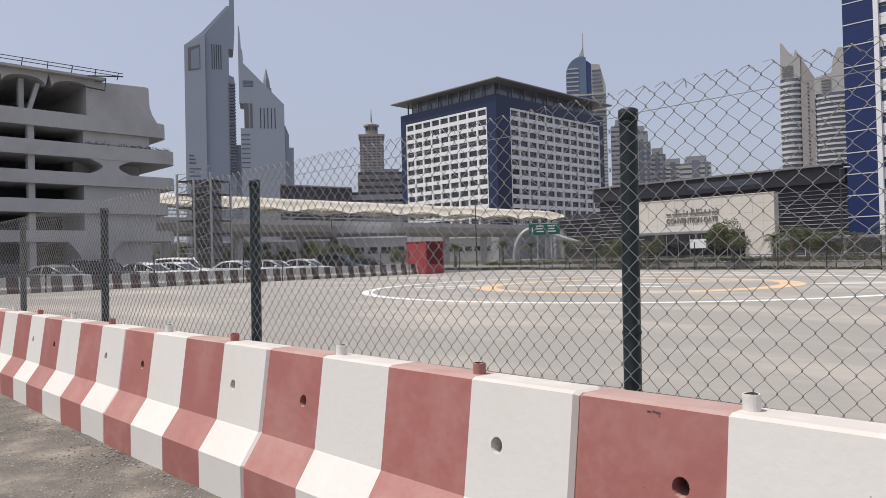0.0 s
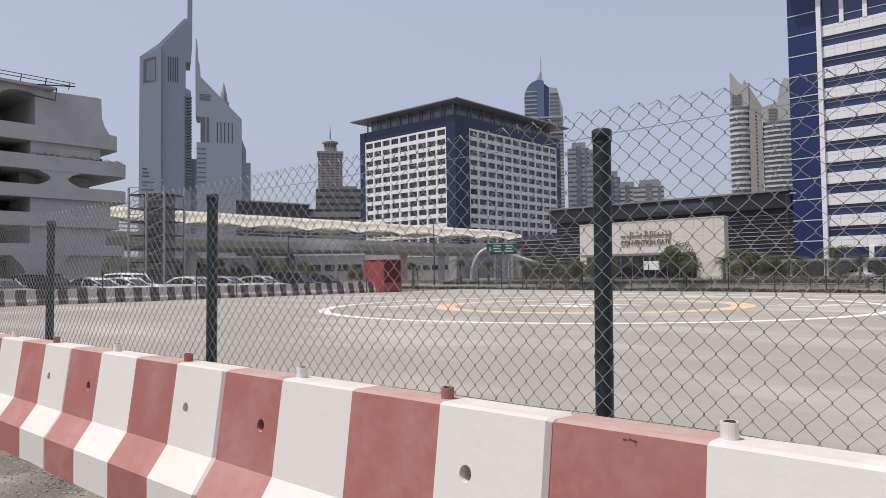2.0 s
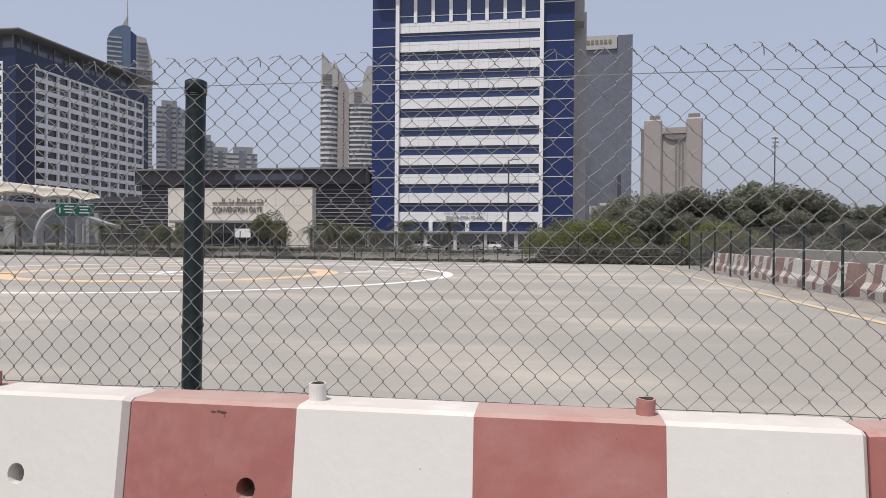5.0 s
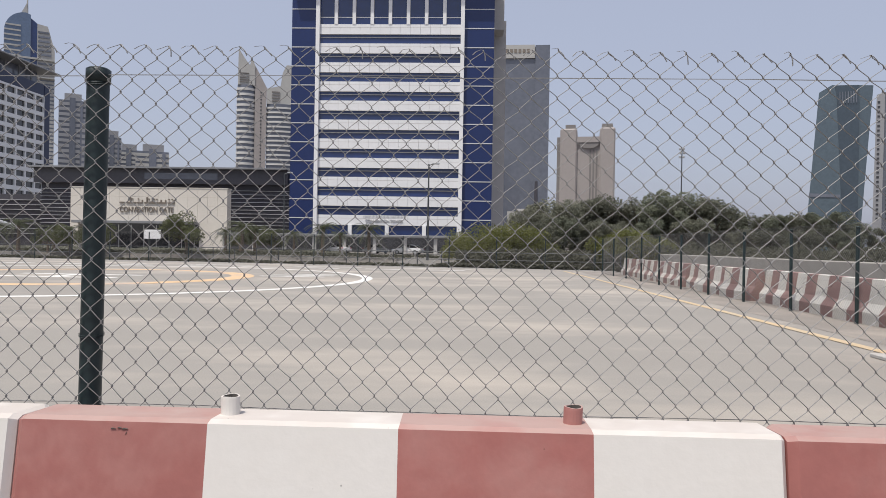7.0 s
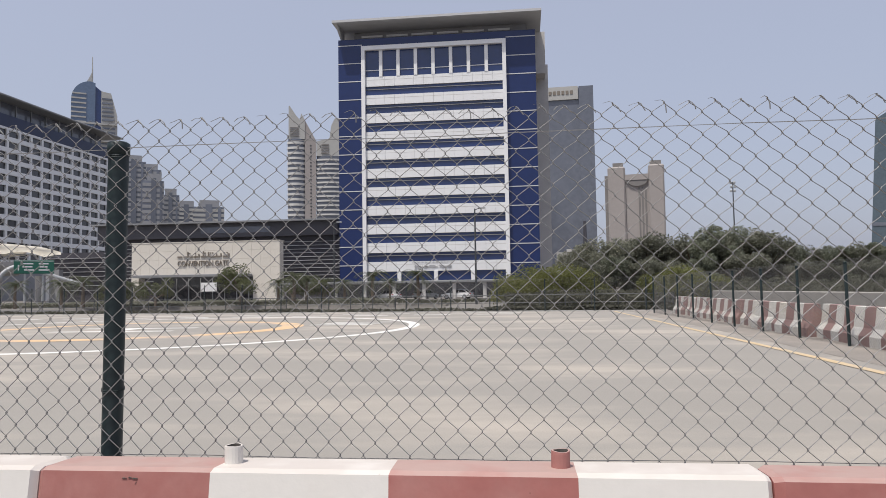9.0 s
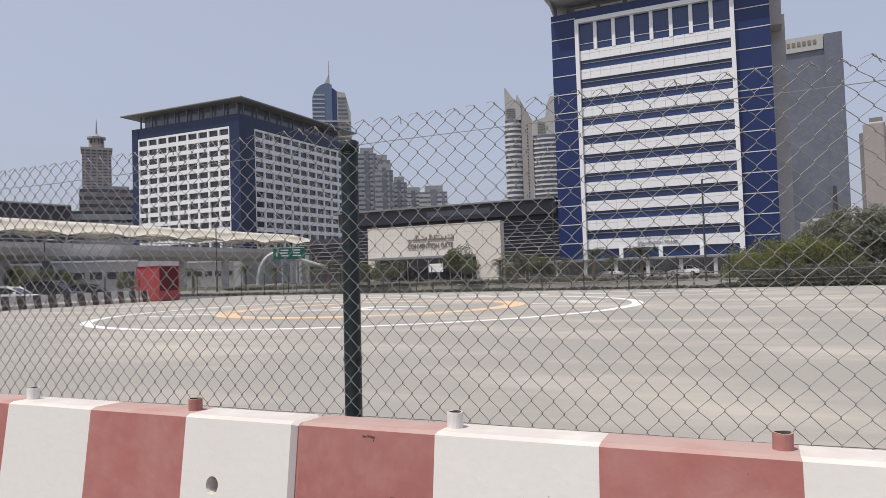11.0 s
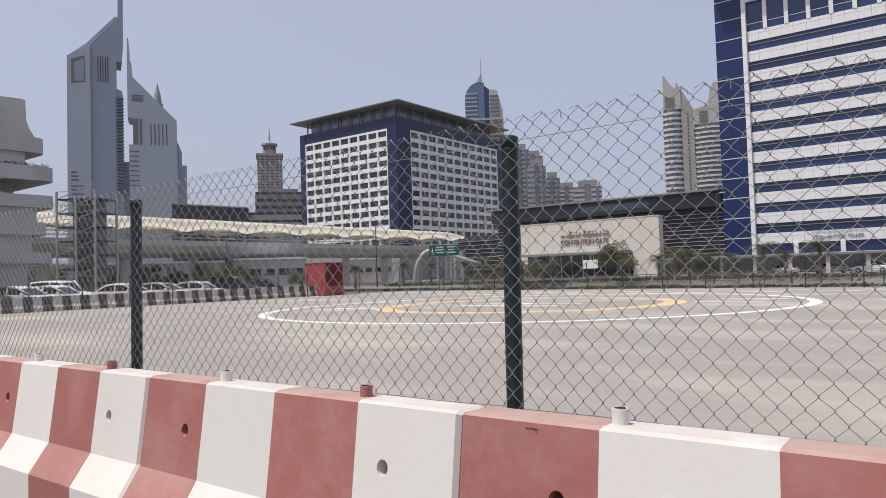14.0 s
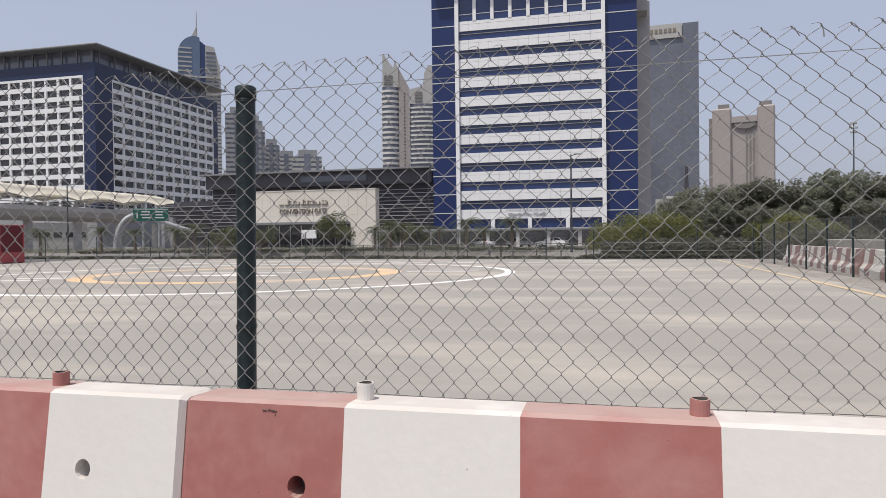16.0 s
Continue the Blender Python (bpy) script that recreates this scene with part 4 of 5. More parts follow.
            rail = part("rail_post", bm, M["dark_steel"], e)
            rail.matrix_basis = pose(0, 21.6, 0)
        else:
            share("rail_post", rail, e, pose(0, 21.6 - 1.9 * k, 0))
    bm = bmesh.new()
    tube(bm, [(X + 0.8, 19.0, 17.9), (X + 0.8, 22.0, 18.3)], 0.06, 5)
    part("bracket", bm, M["dark_steel"], e)
    bm = bmesh.new()
    tube(bm, [(X + 0.8, 17.5, 17.0), (X + 0.8, 20.4, 16.8), (X + 0.8, 20.5, 17.9)], 0.06, 5)
    part("bracket", bm, M["dark_steel"], e)


parking_building()


# covered walkway: curved deck, steel posts and a billowing cream canopy
def walkway():
    X, Y0, Y1 = -97.0, 36.0, 131.5
    e = thing("covered_walkway", "elevated walkway under a billowing cream fabric canopy", "walkway")
    n_, W, bay = 96, 4.0, 11.3
    for half, nm in ((1, "canopy"),):
        bm = bmesh.new()
        grid = []
        for i in range(n_ + 1):
            y = Y0 + (Y1 - Y0) * i / n_
            f = abs(math.sin(math.pi * (y - Y0) / bay))
            end = min(1.0, (Y1 + 0.6 - y) / 4.0, (y - Y0 + 0.6) / 4.0)
            row = []
            for j in range(13):
                a = math.pi * j / 12
                zc = 9.0 + 0.75 * f
                row.append(bm.verts.new((X - W * math.cos(a), y, zc + (2.35 - 0.75 * f) * math.sin(a) ** 0.5 * (0.55 + 0.45 * end) if 0 < j < 12 else zc)))
            grid.append(row)
        for p, q in zip(grid, grid[1:]):
            for j in range(12):
                bm.faces.new((p[j], p[j + 1], q[j + 1], q[j]))
        bmesh.ops.solidify(bm, geom=bm.faces[:], thickness=0.08)
        bmesh.ops.recalc_face_normals(bm, faces=bm.faces[:])
        part("canopy", bm, M["membrane"], e, "cream fabric canopy", smooth=True)
    deck = [(X - 3.4, 7.0), (X - 2.6, 5.9), (X - 1.2, 5.3), (X + 1.2, 5.3), (X + 2.6, 5.9), (X + 3.4, 7.0), (X + 3.4, 7.75), (X - 3.4, 7.75)]
    part("deck", prism(deck, Y0 - 6, Y1 - 9, "y"), M["grey_conc"], e, "grey curved walkway deck")
    for s in (-1, 1):
        for z in (8.2, 8.75):
            bm = bmesh.new()
            tube(bm, [(X + s * 3.2, Y0 - 5, z), (X + s * 3.2, Y1 - 9, z)], 0.05, 4)
            part("handrail", bm, M["steel"], e)
    for k in range(9):
        y = Y0 + k * bay
        for s in (-1, 1):
            bm = bmesh.new()
            tube(bm, [(X + s * 3.2, y, 7.7), (X + s * 3.9, y, 9.5)], 0.14, 6)
            tube(bm, [(X + s * 3.3, y, 7.8), (X + s * 3.8, y + 3.8, 9.9)], 0.09, 5)
            tube(bm, [(X + s * 3.3, y, 7.8), (X + s * 3.8, y - 3.8, 9.9)], 0.09, 5)
            tube(bm, [(X + s * 3.6, y - 5.4, 9.3), (X + s * 0.5, y, 9.6), (X + s * 3.6, y + 5.4, 9.3)], 0.1, 5)
            part("canopy_frame", bm, M["steel"], e)
        bm = bmesh.new()
        tube(bm, [(X, y + 4, 0), (X, y + 4, 5.4)], 0.75, 12)
        part("pier", bm, M["grey_conc"], e)
    # curved tube arch at the end over the stair
    bm = bmesh.new()
    pts = []
    for k in range(19):
        t = k / 18
        ax, ay = spot(-39.4 + 5.6 * t ** 1.5, 142)
        pts.append((ax, ay, 6.5 * math.sin(math.pi * min(t / 0.42, 1) / 2) ** 0.7 - 6.5 * max(0, t - 0.5)))
    tube(bm, pts, 0.36, 10)
    part("stair_arch", bm, M["steel"], e, "pale curved tube over the stairs")


def stair_tower():
    cx, cy = spot(-64.0, 96)
    e = thing("stair_tower", "open steel stair tower with mesh sides", "tower", at=(cx, cy, 0), rz=26)
    bm = bmesh.new()
    for x in (-2.6, 0, 2.6):
        for y in (-2, 2):
            tube(bm, [(x, y, 0), (x, y, 12.3 + (0.5 if x else 0))], 0.16, 6)
    part("frame", bm, M["steel"], e)
    for k in range(7):
        part("landing", bx(-2.6, 2.6, -2, 2, 1.6 + 1.7 * k, 1.75 + 1.7 * k), M["dark_steel"], e)
        bm = bmesh.new()
        tube(bm, [(-2.5, -2.05, 1.7 + 1.7 * k), (2.5, -2.05, 3.4 + 1.7 * k)], 0.07, 4)
        tube(bm, [(-2.6, -2.05, 2.6 + 1.7 * k), (2.6, -2.05, 2.6 + 1.7 * k)], 0.05, 4)
        part("handrail", bm, M["steel"], e)
    part("core", bx(-1.5, 1.5, -0.6, 1.6, 0, 12.0), M["tower_grey"], e)


walkway()
stair_tower()


# ---------------------------------------------------------------- skyline
def tower_at(name, label, az0, az1, dist, depth):
    """A thing standing at a bearing, its own x running across the line of sight; gives it and its width."""
    mid = (az0 + az1) / 2
    x, y = spot(mid, dist)
    e = thing(name, label, "tower", at=(x, y, 0), rz=-mid)
    return e, 2 * dist * math.tan(radians((az1 - az0) / 2))


def skyline():
    # two tall towers with slanted tops, drawn in degrees across and up from the viewing place
    d = 940
    z = lambda el: up(el, d)
    mid = -63.4
    e, w = tower_at("slant_tower", "tall silver tower with a slanted spire top", mid - 2, mid + 2, d, 60)
    a = lambda az: d * math.tan(radians(az - mid))
    shape = lambda pts: [(a(p), z(q) if q else 0) for p, q in pts]
    # side and roof slope take the sunlit tone, the front the darker one
    part("west_face", prism(shape([(-65.28, 0), (-63.72, 0), (-63.68, 17.24), (-65.2, 16.4)]), -5, 40, "y"), M["silver_lit"], e, "side face in silver painted paler for sunlight")
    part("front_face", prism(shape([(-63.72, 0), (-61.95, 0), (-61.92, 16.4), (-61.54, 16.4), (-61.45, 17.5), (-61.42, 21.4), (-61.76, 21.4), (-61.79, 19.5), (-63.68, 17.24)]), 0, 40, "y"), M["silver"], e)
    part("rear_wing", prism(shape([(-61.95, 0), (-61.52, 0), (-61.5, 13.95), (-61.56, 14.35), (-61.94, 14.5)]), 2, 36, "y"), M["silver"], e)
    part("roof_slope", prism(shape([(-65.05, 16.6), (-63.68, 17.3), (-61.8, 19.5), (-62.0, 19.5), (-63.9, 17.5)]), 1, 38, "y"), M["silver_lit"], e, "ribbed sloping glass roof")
    # no real hollow: a plate in shade colour gives the recess
    part("recess", prism(shape([(-64.93, 14.55), (-64.05, 14.72), (-64.05, 16.5), (-64.93, 16.2)]), -5.6, -5, "y"), M["beige_dark"], e, "plate painted dark as a shaded recess under the top")
    part("recess_panel", prism(shape([(-64.72, 14.7), (-64.1, 14.75), (-64.1, 16.3), (-64.72, 16.0)]), -6.0, -5.6, "y"), M["silver"], e)
    for i in range(5):
        az = -63.2 + 0.165 * i
        part("slot", prism(shape([(az, 14.85), (az + 0.06, 14.85), (az + 0.06, 16.65), (az, 16.65)]), -0.5, 0, "y"), M["dark_glass"], e)
    for i in range(30):
        el = 6.9 + 0.235 * i
        part("storey_band", prism(shape([(-62.0, el), (-61.46, el + 0.01), (-61.46, el + 0.1), (-62.0, el + 0.13)]), -0.9, 2, "y"), M["grey_glass"], e)
    for i, az in enumerate((-64.2, -64.3, -64.15, -64.5, -64.55, -64.65)):
        el = 6.65 + 0.28 * i + (0.15 if i > 2 else 0)
        part("storey_band", prism(shape([(-65.0, el), (az, el), (az, el + 0.1), (-65.0, el + 0.12)]), -5.6, -5, "y"), M["grey_glass"], e)
    mid = -59.2
    e, w = tower_at("slant_tower", "silver tower with a stepped slanted top beside a taller one", mid - 2, mid + 2, d, 60)
    # sunlit tone on the faces, darker silver on the wings
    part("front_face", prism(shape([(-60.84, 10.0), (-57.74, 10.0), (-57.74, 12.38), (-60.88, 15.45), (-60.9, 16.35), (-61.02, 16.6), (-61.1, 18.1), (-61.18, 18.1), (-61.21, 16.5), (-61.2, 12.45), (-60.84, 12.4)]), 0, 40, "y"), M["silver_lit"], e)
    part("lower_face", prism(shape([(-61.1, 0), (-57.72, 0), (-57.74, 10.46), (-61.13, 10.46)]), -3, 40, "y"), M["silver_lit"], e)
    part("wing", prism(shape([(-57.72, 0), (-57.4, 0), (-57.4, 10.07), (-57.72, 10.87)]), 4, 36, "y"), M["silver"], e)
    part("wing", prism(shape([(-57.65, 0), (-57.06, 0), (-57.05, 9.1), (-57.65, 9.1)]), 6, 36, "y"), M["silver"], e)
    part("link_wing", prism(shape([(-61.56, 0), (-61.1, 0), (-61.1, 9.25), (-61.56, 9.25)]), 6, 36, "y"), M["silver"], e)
    # again a plate whose dark colour stands for the recess's shade
    part("recess", prism(shape([(-60.84, 10.46), (-60.2, 10.46), (-60.2, 12.4), (-60.84, 12.4)]), -0.5, 0, "y"), M["beige_dark"], e)
    part("recess_panel", prism(shape([(-60.5, 10.46), (-60.38, 10.46), (-60.38, 12.4), (-60.5, 12.4)]), -0.9, -0.5, "y"), M["silver"], e)
    for i in range(5):
        az = -59.62 + 0.28 * i
        part("slot", prism(shape([(az, 10.5), (az + 0.06, 10.5), (az + 0.06, 12.08), (az, 12.08)]), -0.5, 0, "y"), M["dark_glass"], e)
    for i in range(8):
        part("storey_band", prism(shape([(-61.08, 7.4 + 0.36 * i), (-60.42, 7.4 + 0.36 * i), (-60.42, 7.48 + 0.36 * i), (-61.08, 7.48 + 0.36 * i)]), -3.6, -3, "y"), M["grey_glass"], e)
    for i in range(5):
        part("vent_slat", prism(shape([(-60.9, 13.66 + 0.1 * i), (-60.1, 13.66 + 0.1 * i), (-60.1, 13.71 + 0.1 * i), (-60.9, 13.71 + 0.1 * i)]), -0.5, 0, "y"), M["grey_glass"], e)
    e, w = tower_at("spire_tower", "distant dark tower with a pointed spire", -59.5, -58.7, 1300, 20)
    bm = prism(rect(-w / 2, w / 2, 0, w), 0, up(13.6, 1300))
    part("shaft", bm, M["tower_grey"], e)
    bm = bmesh.new()
    tube(bm, [(0, w / 2, up(13.5, 1300)), (0, w / 2, up(14.3, 1300)), (0, w / 2, up(15.2, 1300))], [w * 0.42, w * 0.3, 0.3], 8)
    part("spire", bm, M["tower_grey"], e)

    # slim tower with a stepped crown and spire
    d = 700
    e, w = tower_at("crowned_tower", "slim beige tower with a stepped crown and spire", -51.75, -49.85, d, 25)
    z = lambda el: up(el, d)
    banded(e, rect(-w / 2, w / 2, 0, w), 0, z(9.9), 44, 1.2, M["beige"], M["grey_glass"], 0.5)
    for i in range(5):
        x = -w / 2 + (i + 0.5) * w / 5
        part("pier", bx(x - 0.7, x + 0.7, -1.0, 0, z(6.4), z(9.9)), M["beige"], e)
    part("cornice", bx(-w * 0.56, w * 0.56, -1.5, w + 1.5, z(9.9), z(10.08)), M["beige"], e)
    part("crown", prism([(w * 0.3 * math.cos(q * math.pi / 4 + 0.39), w / 2 + w * 0.3 * math.sin(q * math.pi / 4 + 0.39)) for q in range(8)], z(10.08), z(10.85)), M["beige"], e)
    for i in range(4):
        x = w * (-0.21 + 0.14 * i)
        part("crown_window", bx(x - 0.5, x + 0.5, w * 0.2 - 0.6, w * 0.5, z(10.5), z(10.78)), M["dark_glass"], e)
    part("cornice", prism([(w * 0.36 * math.cos(q * math.pi / 4 + 0.39), w / 2 + w * 0.36 * math.sin(q * math.pi / 4 + 0.39)) for q in range(8)], z(10.85), z(10.97)), M["beige"], e)
    bm = bmesh.new()
    tube(bm, [(0, w / 2, z(10.97)), (0, w / 2, z(11.08)), (0, w / 2, z(11.25)), (0, w / 2, z(12.3))], [w * 0.22, w * 0.12, 0.9, 0.2], 8)
    part("spire", bm, M["tower_grey"], e)
    e, w = tower_at("podium_building", "dark stepped building before the slim tower", -52.6, -47.6, 420, 40)
    banded(e, rect(-w / 2, w / 2, 4, 50), 0, up(5.5, 420), 9, 1.6, M["tower_grey"], M["dark_glass"], 0.5)
    banded(e, rect(-w * 0.38, w * 0.5, 8, 50), up(5.5, 420), up(7.2, 420), 3, 1.8, M["beige_dark"], M["dark_glass"], 0.5)
    part("crown", bx(-w * 0.15, w * 0.3, 12, 40, up(7.2, 420), up(7.5, 420)), M["tower_grey"], e)
    e, w = tower_at("low_building", "long low dark building behind the walkway", -58.2, -52.5, 420, 40)
    part("body", prism([(-w / 2, 0), (w / 2, 0), (w / 2, up(5.75, 420)), (-w / 2, up(6.05, 420))], 0, 30, "y"), M["black_clad"], e)
    part("roof_edge", prism([(-w / 2, up(6.05, 420)), (w / 2, up(5.75, 420)), (w / 2, up(5.85, 420)), (-w / 2, up(6.15, 420))], -1, 30, "y"), M["tower_grey"], e)

    # blue glass tower with a sail top
    d = 800
    e, w = tower_at("sail_tower", "blue glass tower with pale frame, sail-shaped top and mast", -34.8, -31.7, d, 40)
    z = lambda el: up(el, d)
    k = w / 3.1
    h = w / 2
    banded(e, rect(-h + 0.1 * k, h, 6, 40), 0, z(12.6), 46, 1.5, M["tower_pale"], M["grey_glass"], 0.4)
    arc = [(-h + 1.3 * k - 1.3 * k * math.cos(math.pi * q / 16), z(11.5) + (z(15.5) - z(11.5)) * (0.66 + 0.34 * math.sin(math.pi * q / 16))) for q in range(9)]
    part("blue_front", prism([(-h, z(11.5))] + arc + [(-h + 1.6 * k, z(15.4)), (-h + 1.6 * k, z(11.5))], 0, 8, "y"), M["sky_glass"], e, "sky blue glass front")
    for i in range(9):
        part("storey_band", bx(-h + 0.02 * k * max(0, i - 6) ** 2, -h + 1.0 * k, -0.6, 0, z(11.9 + 0.33 * i), z(12.0 + 0.33 * i)), M["tower_pale"], e)
    part("dark_front", prism([(-h + 1.6 * k, z(11.5)), (-h + 2.0 * k, z(11.5)), (-h + 2.0 * k, z(14.9)), (-h + 1.6 * k, z(15.2))], 1, 8, "y"), M["blue_glass"], e)
    part("pale_front", prism([(-h + 2.0 * k, z(11.3)), (h, z(11.3)), (h, z(13.2)), (h - 0.25 * k, z(14.1)), (h - 0.45 * k, z(14.8)), (-h + 2.0 * k, z(14.9))], 1, 8, "y"), M["tower_pale"], e)
    for i in range(10):
        part("storey_band", bx(-h + 2.05 * k, h - 0.1 * k - 0.03 * k * i, 0.4, 1, z(11.6 + 0.3 * i), z(11.72 + 0.3 * i)), M["grey_glass"], e)
    part("cornice", bx(-h, h, -0.8, 9, z(12.48), z(12.6)), M["tower_pale"], e)
    fin = [(-h + 0.25 * k + 1.1 * k * (q / 8) ** 0.8, z(14.9) + (z(16.2) - z(14.9)) * (q / 8) ** 1.6) for q in range(9)]
    part("sail", prism(fin + [(-h + 1.42 * k, z(15.3))], 3, 5, "y"), M["tower_pale"], e)
    bm = bmesh.new()
    tube(bm, [(-h + 1.38 * k, 4, z(15.0)), (-h + 1.38 * k, 4, z(17.3))], [1.0, 0.35], 6)
    part("mast", bm, M["tower_pale"], e)

    # group of grey towers behind the hall
    specs = [(-31.4, -29.7, 10.5, 620, "tower_grey"), (-30.3, -28.6, 9.9, 700, "grey_glass"), (-29.9, -28.4, 9.2, 560, "tower_grey"),
             (-28.6, -27.3, 8.1, 640, "tower_grey"), (-27.6, -26.0, 7.2, 700, "tower_pale"), (-26.3, -24.0, 7.3, 600, "tower_pale")]
    for a0, a1, el, dd, mm in specs:
        e, w = tower_at("apartment_tower", "distant grey apartment tower with storey bands", a0, a1, dd, 30)
        top = up(el, dd)
        banded(e, rect(-w / 2, w / 2, 0, 28), 0, top - 6, int(top / 4.2), 1.7, M[mm] if mm != "grey_glass" else M["tower_grey"], M["grey_glass"], 0.4)
        part("crown", bx(-w * 0.3, w * 0.35, 4, 24, top - 6, top), M["tower_grey"], e)
        part("pier", bx(-w * 0.1, w * 0.12, -0.8, 0, 0, top - 4), M["grey_glass"], e)
        part("pier", bx(w * 0.3, w * 0.4, -0.8, 0, 0, top - 6), M["grey_glass"], e)

    # twin towers with banded balconies under slanting cream crowns
    d = 420
    z = lambda el: up(el, d)

    def twin(a0, a1, el, label):
        e, w = tower_at("twin_tower", label, a0, a1, d, 25)
        out = [(-w / 2 + w * q / 8, -2.2 * math.sin(math.pi * q / 8)) for q in range(9)] + [(w / 2, 18), (-w / 2, 18)]
        banded(e, out, 0, z(el), 30, 1.75, M["band_grey"], M["grey_glass"], 0.5)
        mid = (a0 + a1) / 2
        return e, lambda pts: [(d * math.tan(radians(p - mid)), z(q) if q else 0) for p, q in pts]
    e, at_ = twin(-19.05, -17.75, 12.2, "pale apartment tower with stacked balconies and a slanting cream crown")
    part("crown", prism(at_([(-19.02, 12.2), (-17.72, 12.2), (-17.72, 13.7), (-18.0, 14.2), (-18.12, 13.7), (-18.4, 14.0), (-18.92, 14.75), (-19.0, 14.7)]), -1.5, 14, "y"), M["tower_pale"], e, "slanting cream crown")
    for i in range(5):
        part("louvre", prism(at_([(-18.9, 12.4 + 0.16 * i), (-18.2, 12.4 + 0.16 * i), (-18.2, 12.46 + 0.16 * i), (-18.9, 12.46 + 0.16 * i)]), -1.9, -1.5, "y"), M["beige_dark"], e)
    part("pier", prism(at_([(-17.72, 0), (-16.9, 0), (-16.82, 12.1), (-17.72, 13.7)]), -1.0, 12, "y"), M["beige"], e, "plain cream stair wall")
    for i in range(22):
        part("window", prism(at_([(-17.3, 6.0 + 0.27 * i), (-17.2, 6.0 + 0.27 * i), (-17.2, 6.1 + 0.27 * i), (-17.3, 6.1 + 0.27 * i)]), -1.2, -1.0, "y"), M["dark_glass"], e)
    e, at_ = twin(-16.78, -14.4, 10.9, "pale apartment tower with stacked balconies and a raised cream corner")
    part("crown", prism(at_([(-16.8, 10.9), (-14.4, 10.9), (-14.4, 13.9), (-15.3, 13.9), (-15.6, 13.3), (-15.75, 12.3), (-16.8, 12.05)]), -1.0, 14, "y"), M["tower_pale"], e, "raised cream crown")
    for i in range(4):
        part("louvre", prism(at_([(-16.4, 11.1 + 0.22 * i), (-15.8, 11.1 + 0.22 * i), (-15.8, 11.2 + 0.22 * i), (-16.4, 11.2 + 0.22 * i)]), -1.4, -1.0, "y"), M["beige_dark"], e)

    # grey slab tower with a sign panel at the top
    d = 300
    e, w = tower_at("slab_tower", "smooth grey hotel tower with a sign panel near the top", 1.9, 5.95, d, 40)
    z = lambda el: up(el, d)
    k = w / 4.05
    h = w / 2
    part("body", bx(-h, h, 0, 30, 0, z(15.9)), M["grey_glass"], e)
    part("sign_panel", bx(-h + 0.05 * k, h - 1.2 * k, -0.8, 0, z(15.0), z(16.0)), M["tower_pale"], e)
    for i in range(6):
        part("sign_stroke", bx(-h + (0.5 + 0.34 * i) * k, -h + (0.72 + 0.34 * i) * k, -1.0, -0.8, z(15.4), z(15.68)), M["letter"], e)
    part("side", bx(h - 1.15 * k, h, -1.2, 0, 0, z(15.95)), M["grey_glass"], e, "darker glazed side strip")
    part("pier", bx(-h - 0.1 * k, -h + 0.05 * k, -0.8, 4, 0, z(14.8)), M["tower_grey"], e)
    e, w = tower_at("low_pavilion", "small pale pavilion among the trees", 2.7, 5.4, 200, 10)
    part("body", bx(-w / 2, w / 2, 0, 8, 0, up(2.9, 200)), M["tower_pale"], e)
    part("roof", bx(-w * 0.2, w * 0.45, -1, 8, up(2.9, 200), up(3.1, 200)), M["grey_conc"], e)
    bm = bmesh.new()
    tube(bm, [(w * 0.35, -2, 0), (w * 0.35, -2, up(5.3, 200))], [0.9, 0.4], 6)
    part("flag_mast", bm, M["black_clad"], e)

    # bronze-brown bank with twin shoulders
    d = 420
    e, w = tower_at("bank_building", "beige stone tower with two square shoulders and a rounded recess", 6.9, 11.25, d, 40)
    z = lambda el: up(el, d)
    k = w / 4.35
    h = w / 2
    part("shoulder", bevelled(-h, -h + 1.35 * k, 0, 30, 0, z(9.55), 0.8), M["beige"], e)
    part("shoulder", bevelled(h - 1.2 * k, h, 0, 30, 0, z(9.6), 0.8), M["beige"], e)
    part("crown", bx(-h + 0.4 * k, -h + 1.2 * k, 3, 20, z(9.55), z(9.9)), M["beige_dark"], e)
    part("crown", bx(h - 1.05 * k, h - 0.2 * k, 3, 20, z(9.6), z(9.95)), M["beige_dark"], e)
    part("body", bx(-h + 1.35 * k, h - 1.2 * k, 2, 28, 0, z(8.9)), M["beige"], e)
    part("lintel", bx(-h + 1.35 * k, h - 1.2 * k, 0.5, 2, z(8.45), z(8.9)), M["beige"], e)
    # bowl and upright recesses are plates, their shade put into the colour
    bowl = [(-h + 1.5 * k, z(8.45))] + [(-h + 2.3 * k + 0.8 * k * math.cos(math.pi + math.pi * q / 10), z(8.45) - 3.6 * math.sin(math.pi * q / 10)) for q in range(11)] + [(-h + 3.1 * k, z(8.45))]
    part("bowl", prism(bowl, 0.8, 2, "y"), M["beige_dark"], e, "rounded plate painted dark as a shaded recess")
    for i in range(3):
        part("recess", bx(-h + (2.35 + 0.25 * i) * k, -h + (2.47 + 0.25 * i) * k, 1.6, 2, 0, z(7.9)), M["beige_dark"], e)
    part("side_recess", bx(-h - 0.25 * k, -h, 2, 20, 0, z(8.9)), M["beige_dark"], e)

    # leaning glass towers
    d = 520
    z = lambda el: up(el, d)
    mid = 27.1
    e, w = tower_at("glass_tower", "faceted green-grey glass tower leaning outward at the top", mid - 2, mid + 2, d, 40)
    shape = lambda pts: [(d * math.tan(radians(p - mid)), z(q) if q else 0) for p, q in pts]
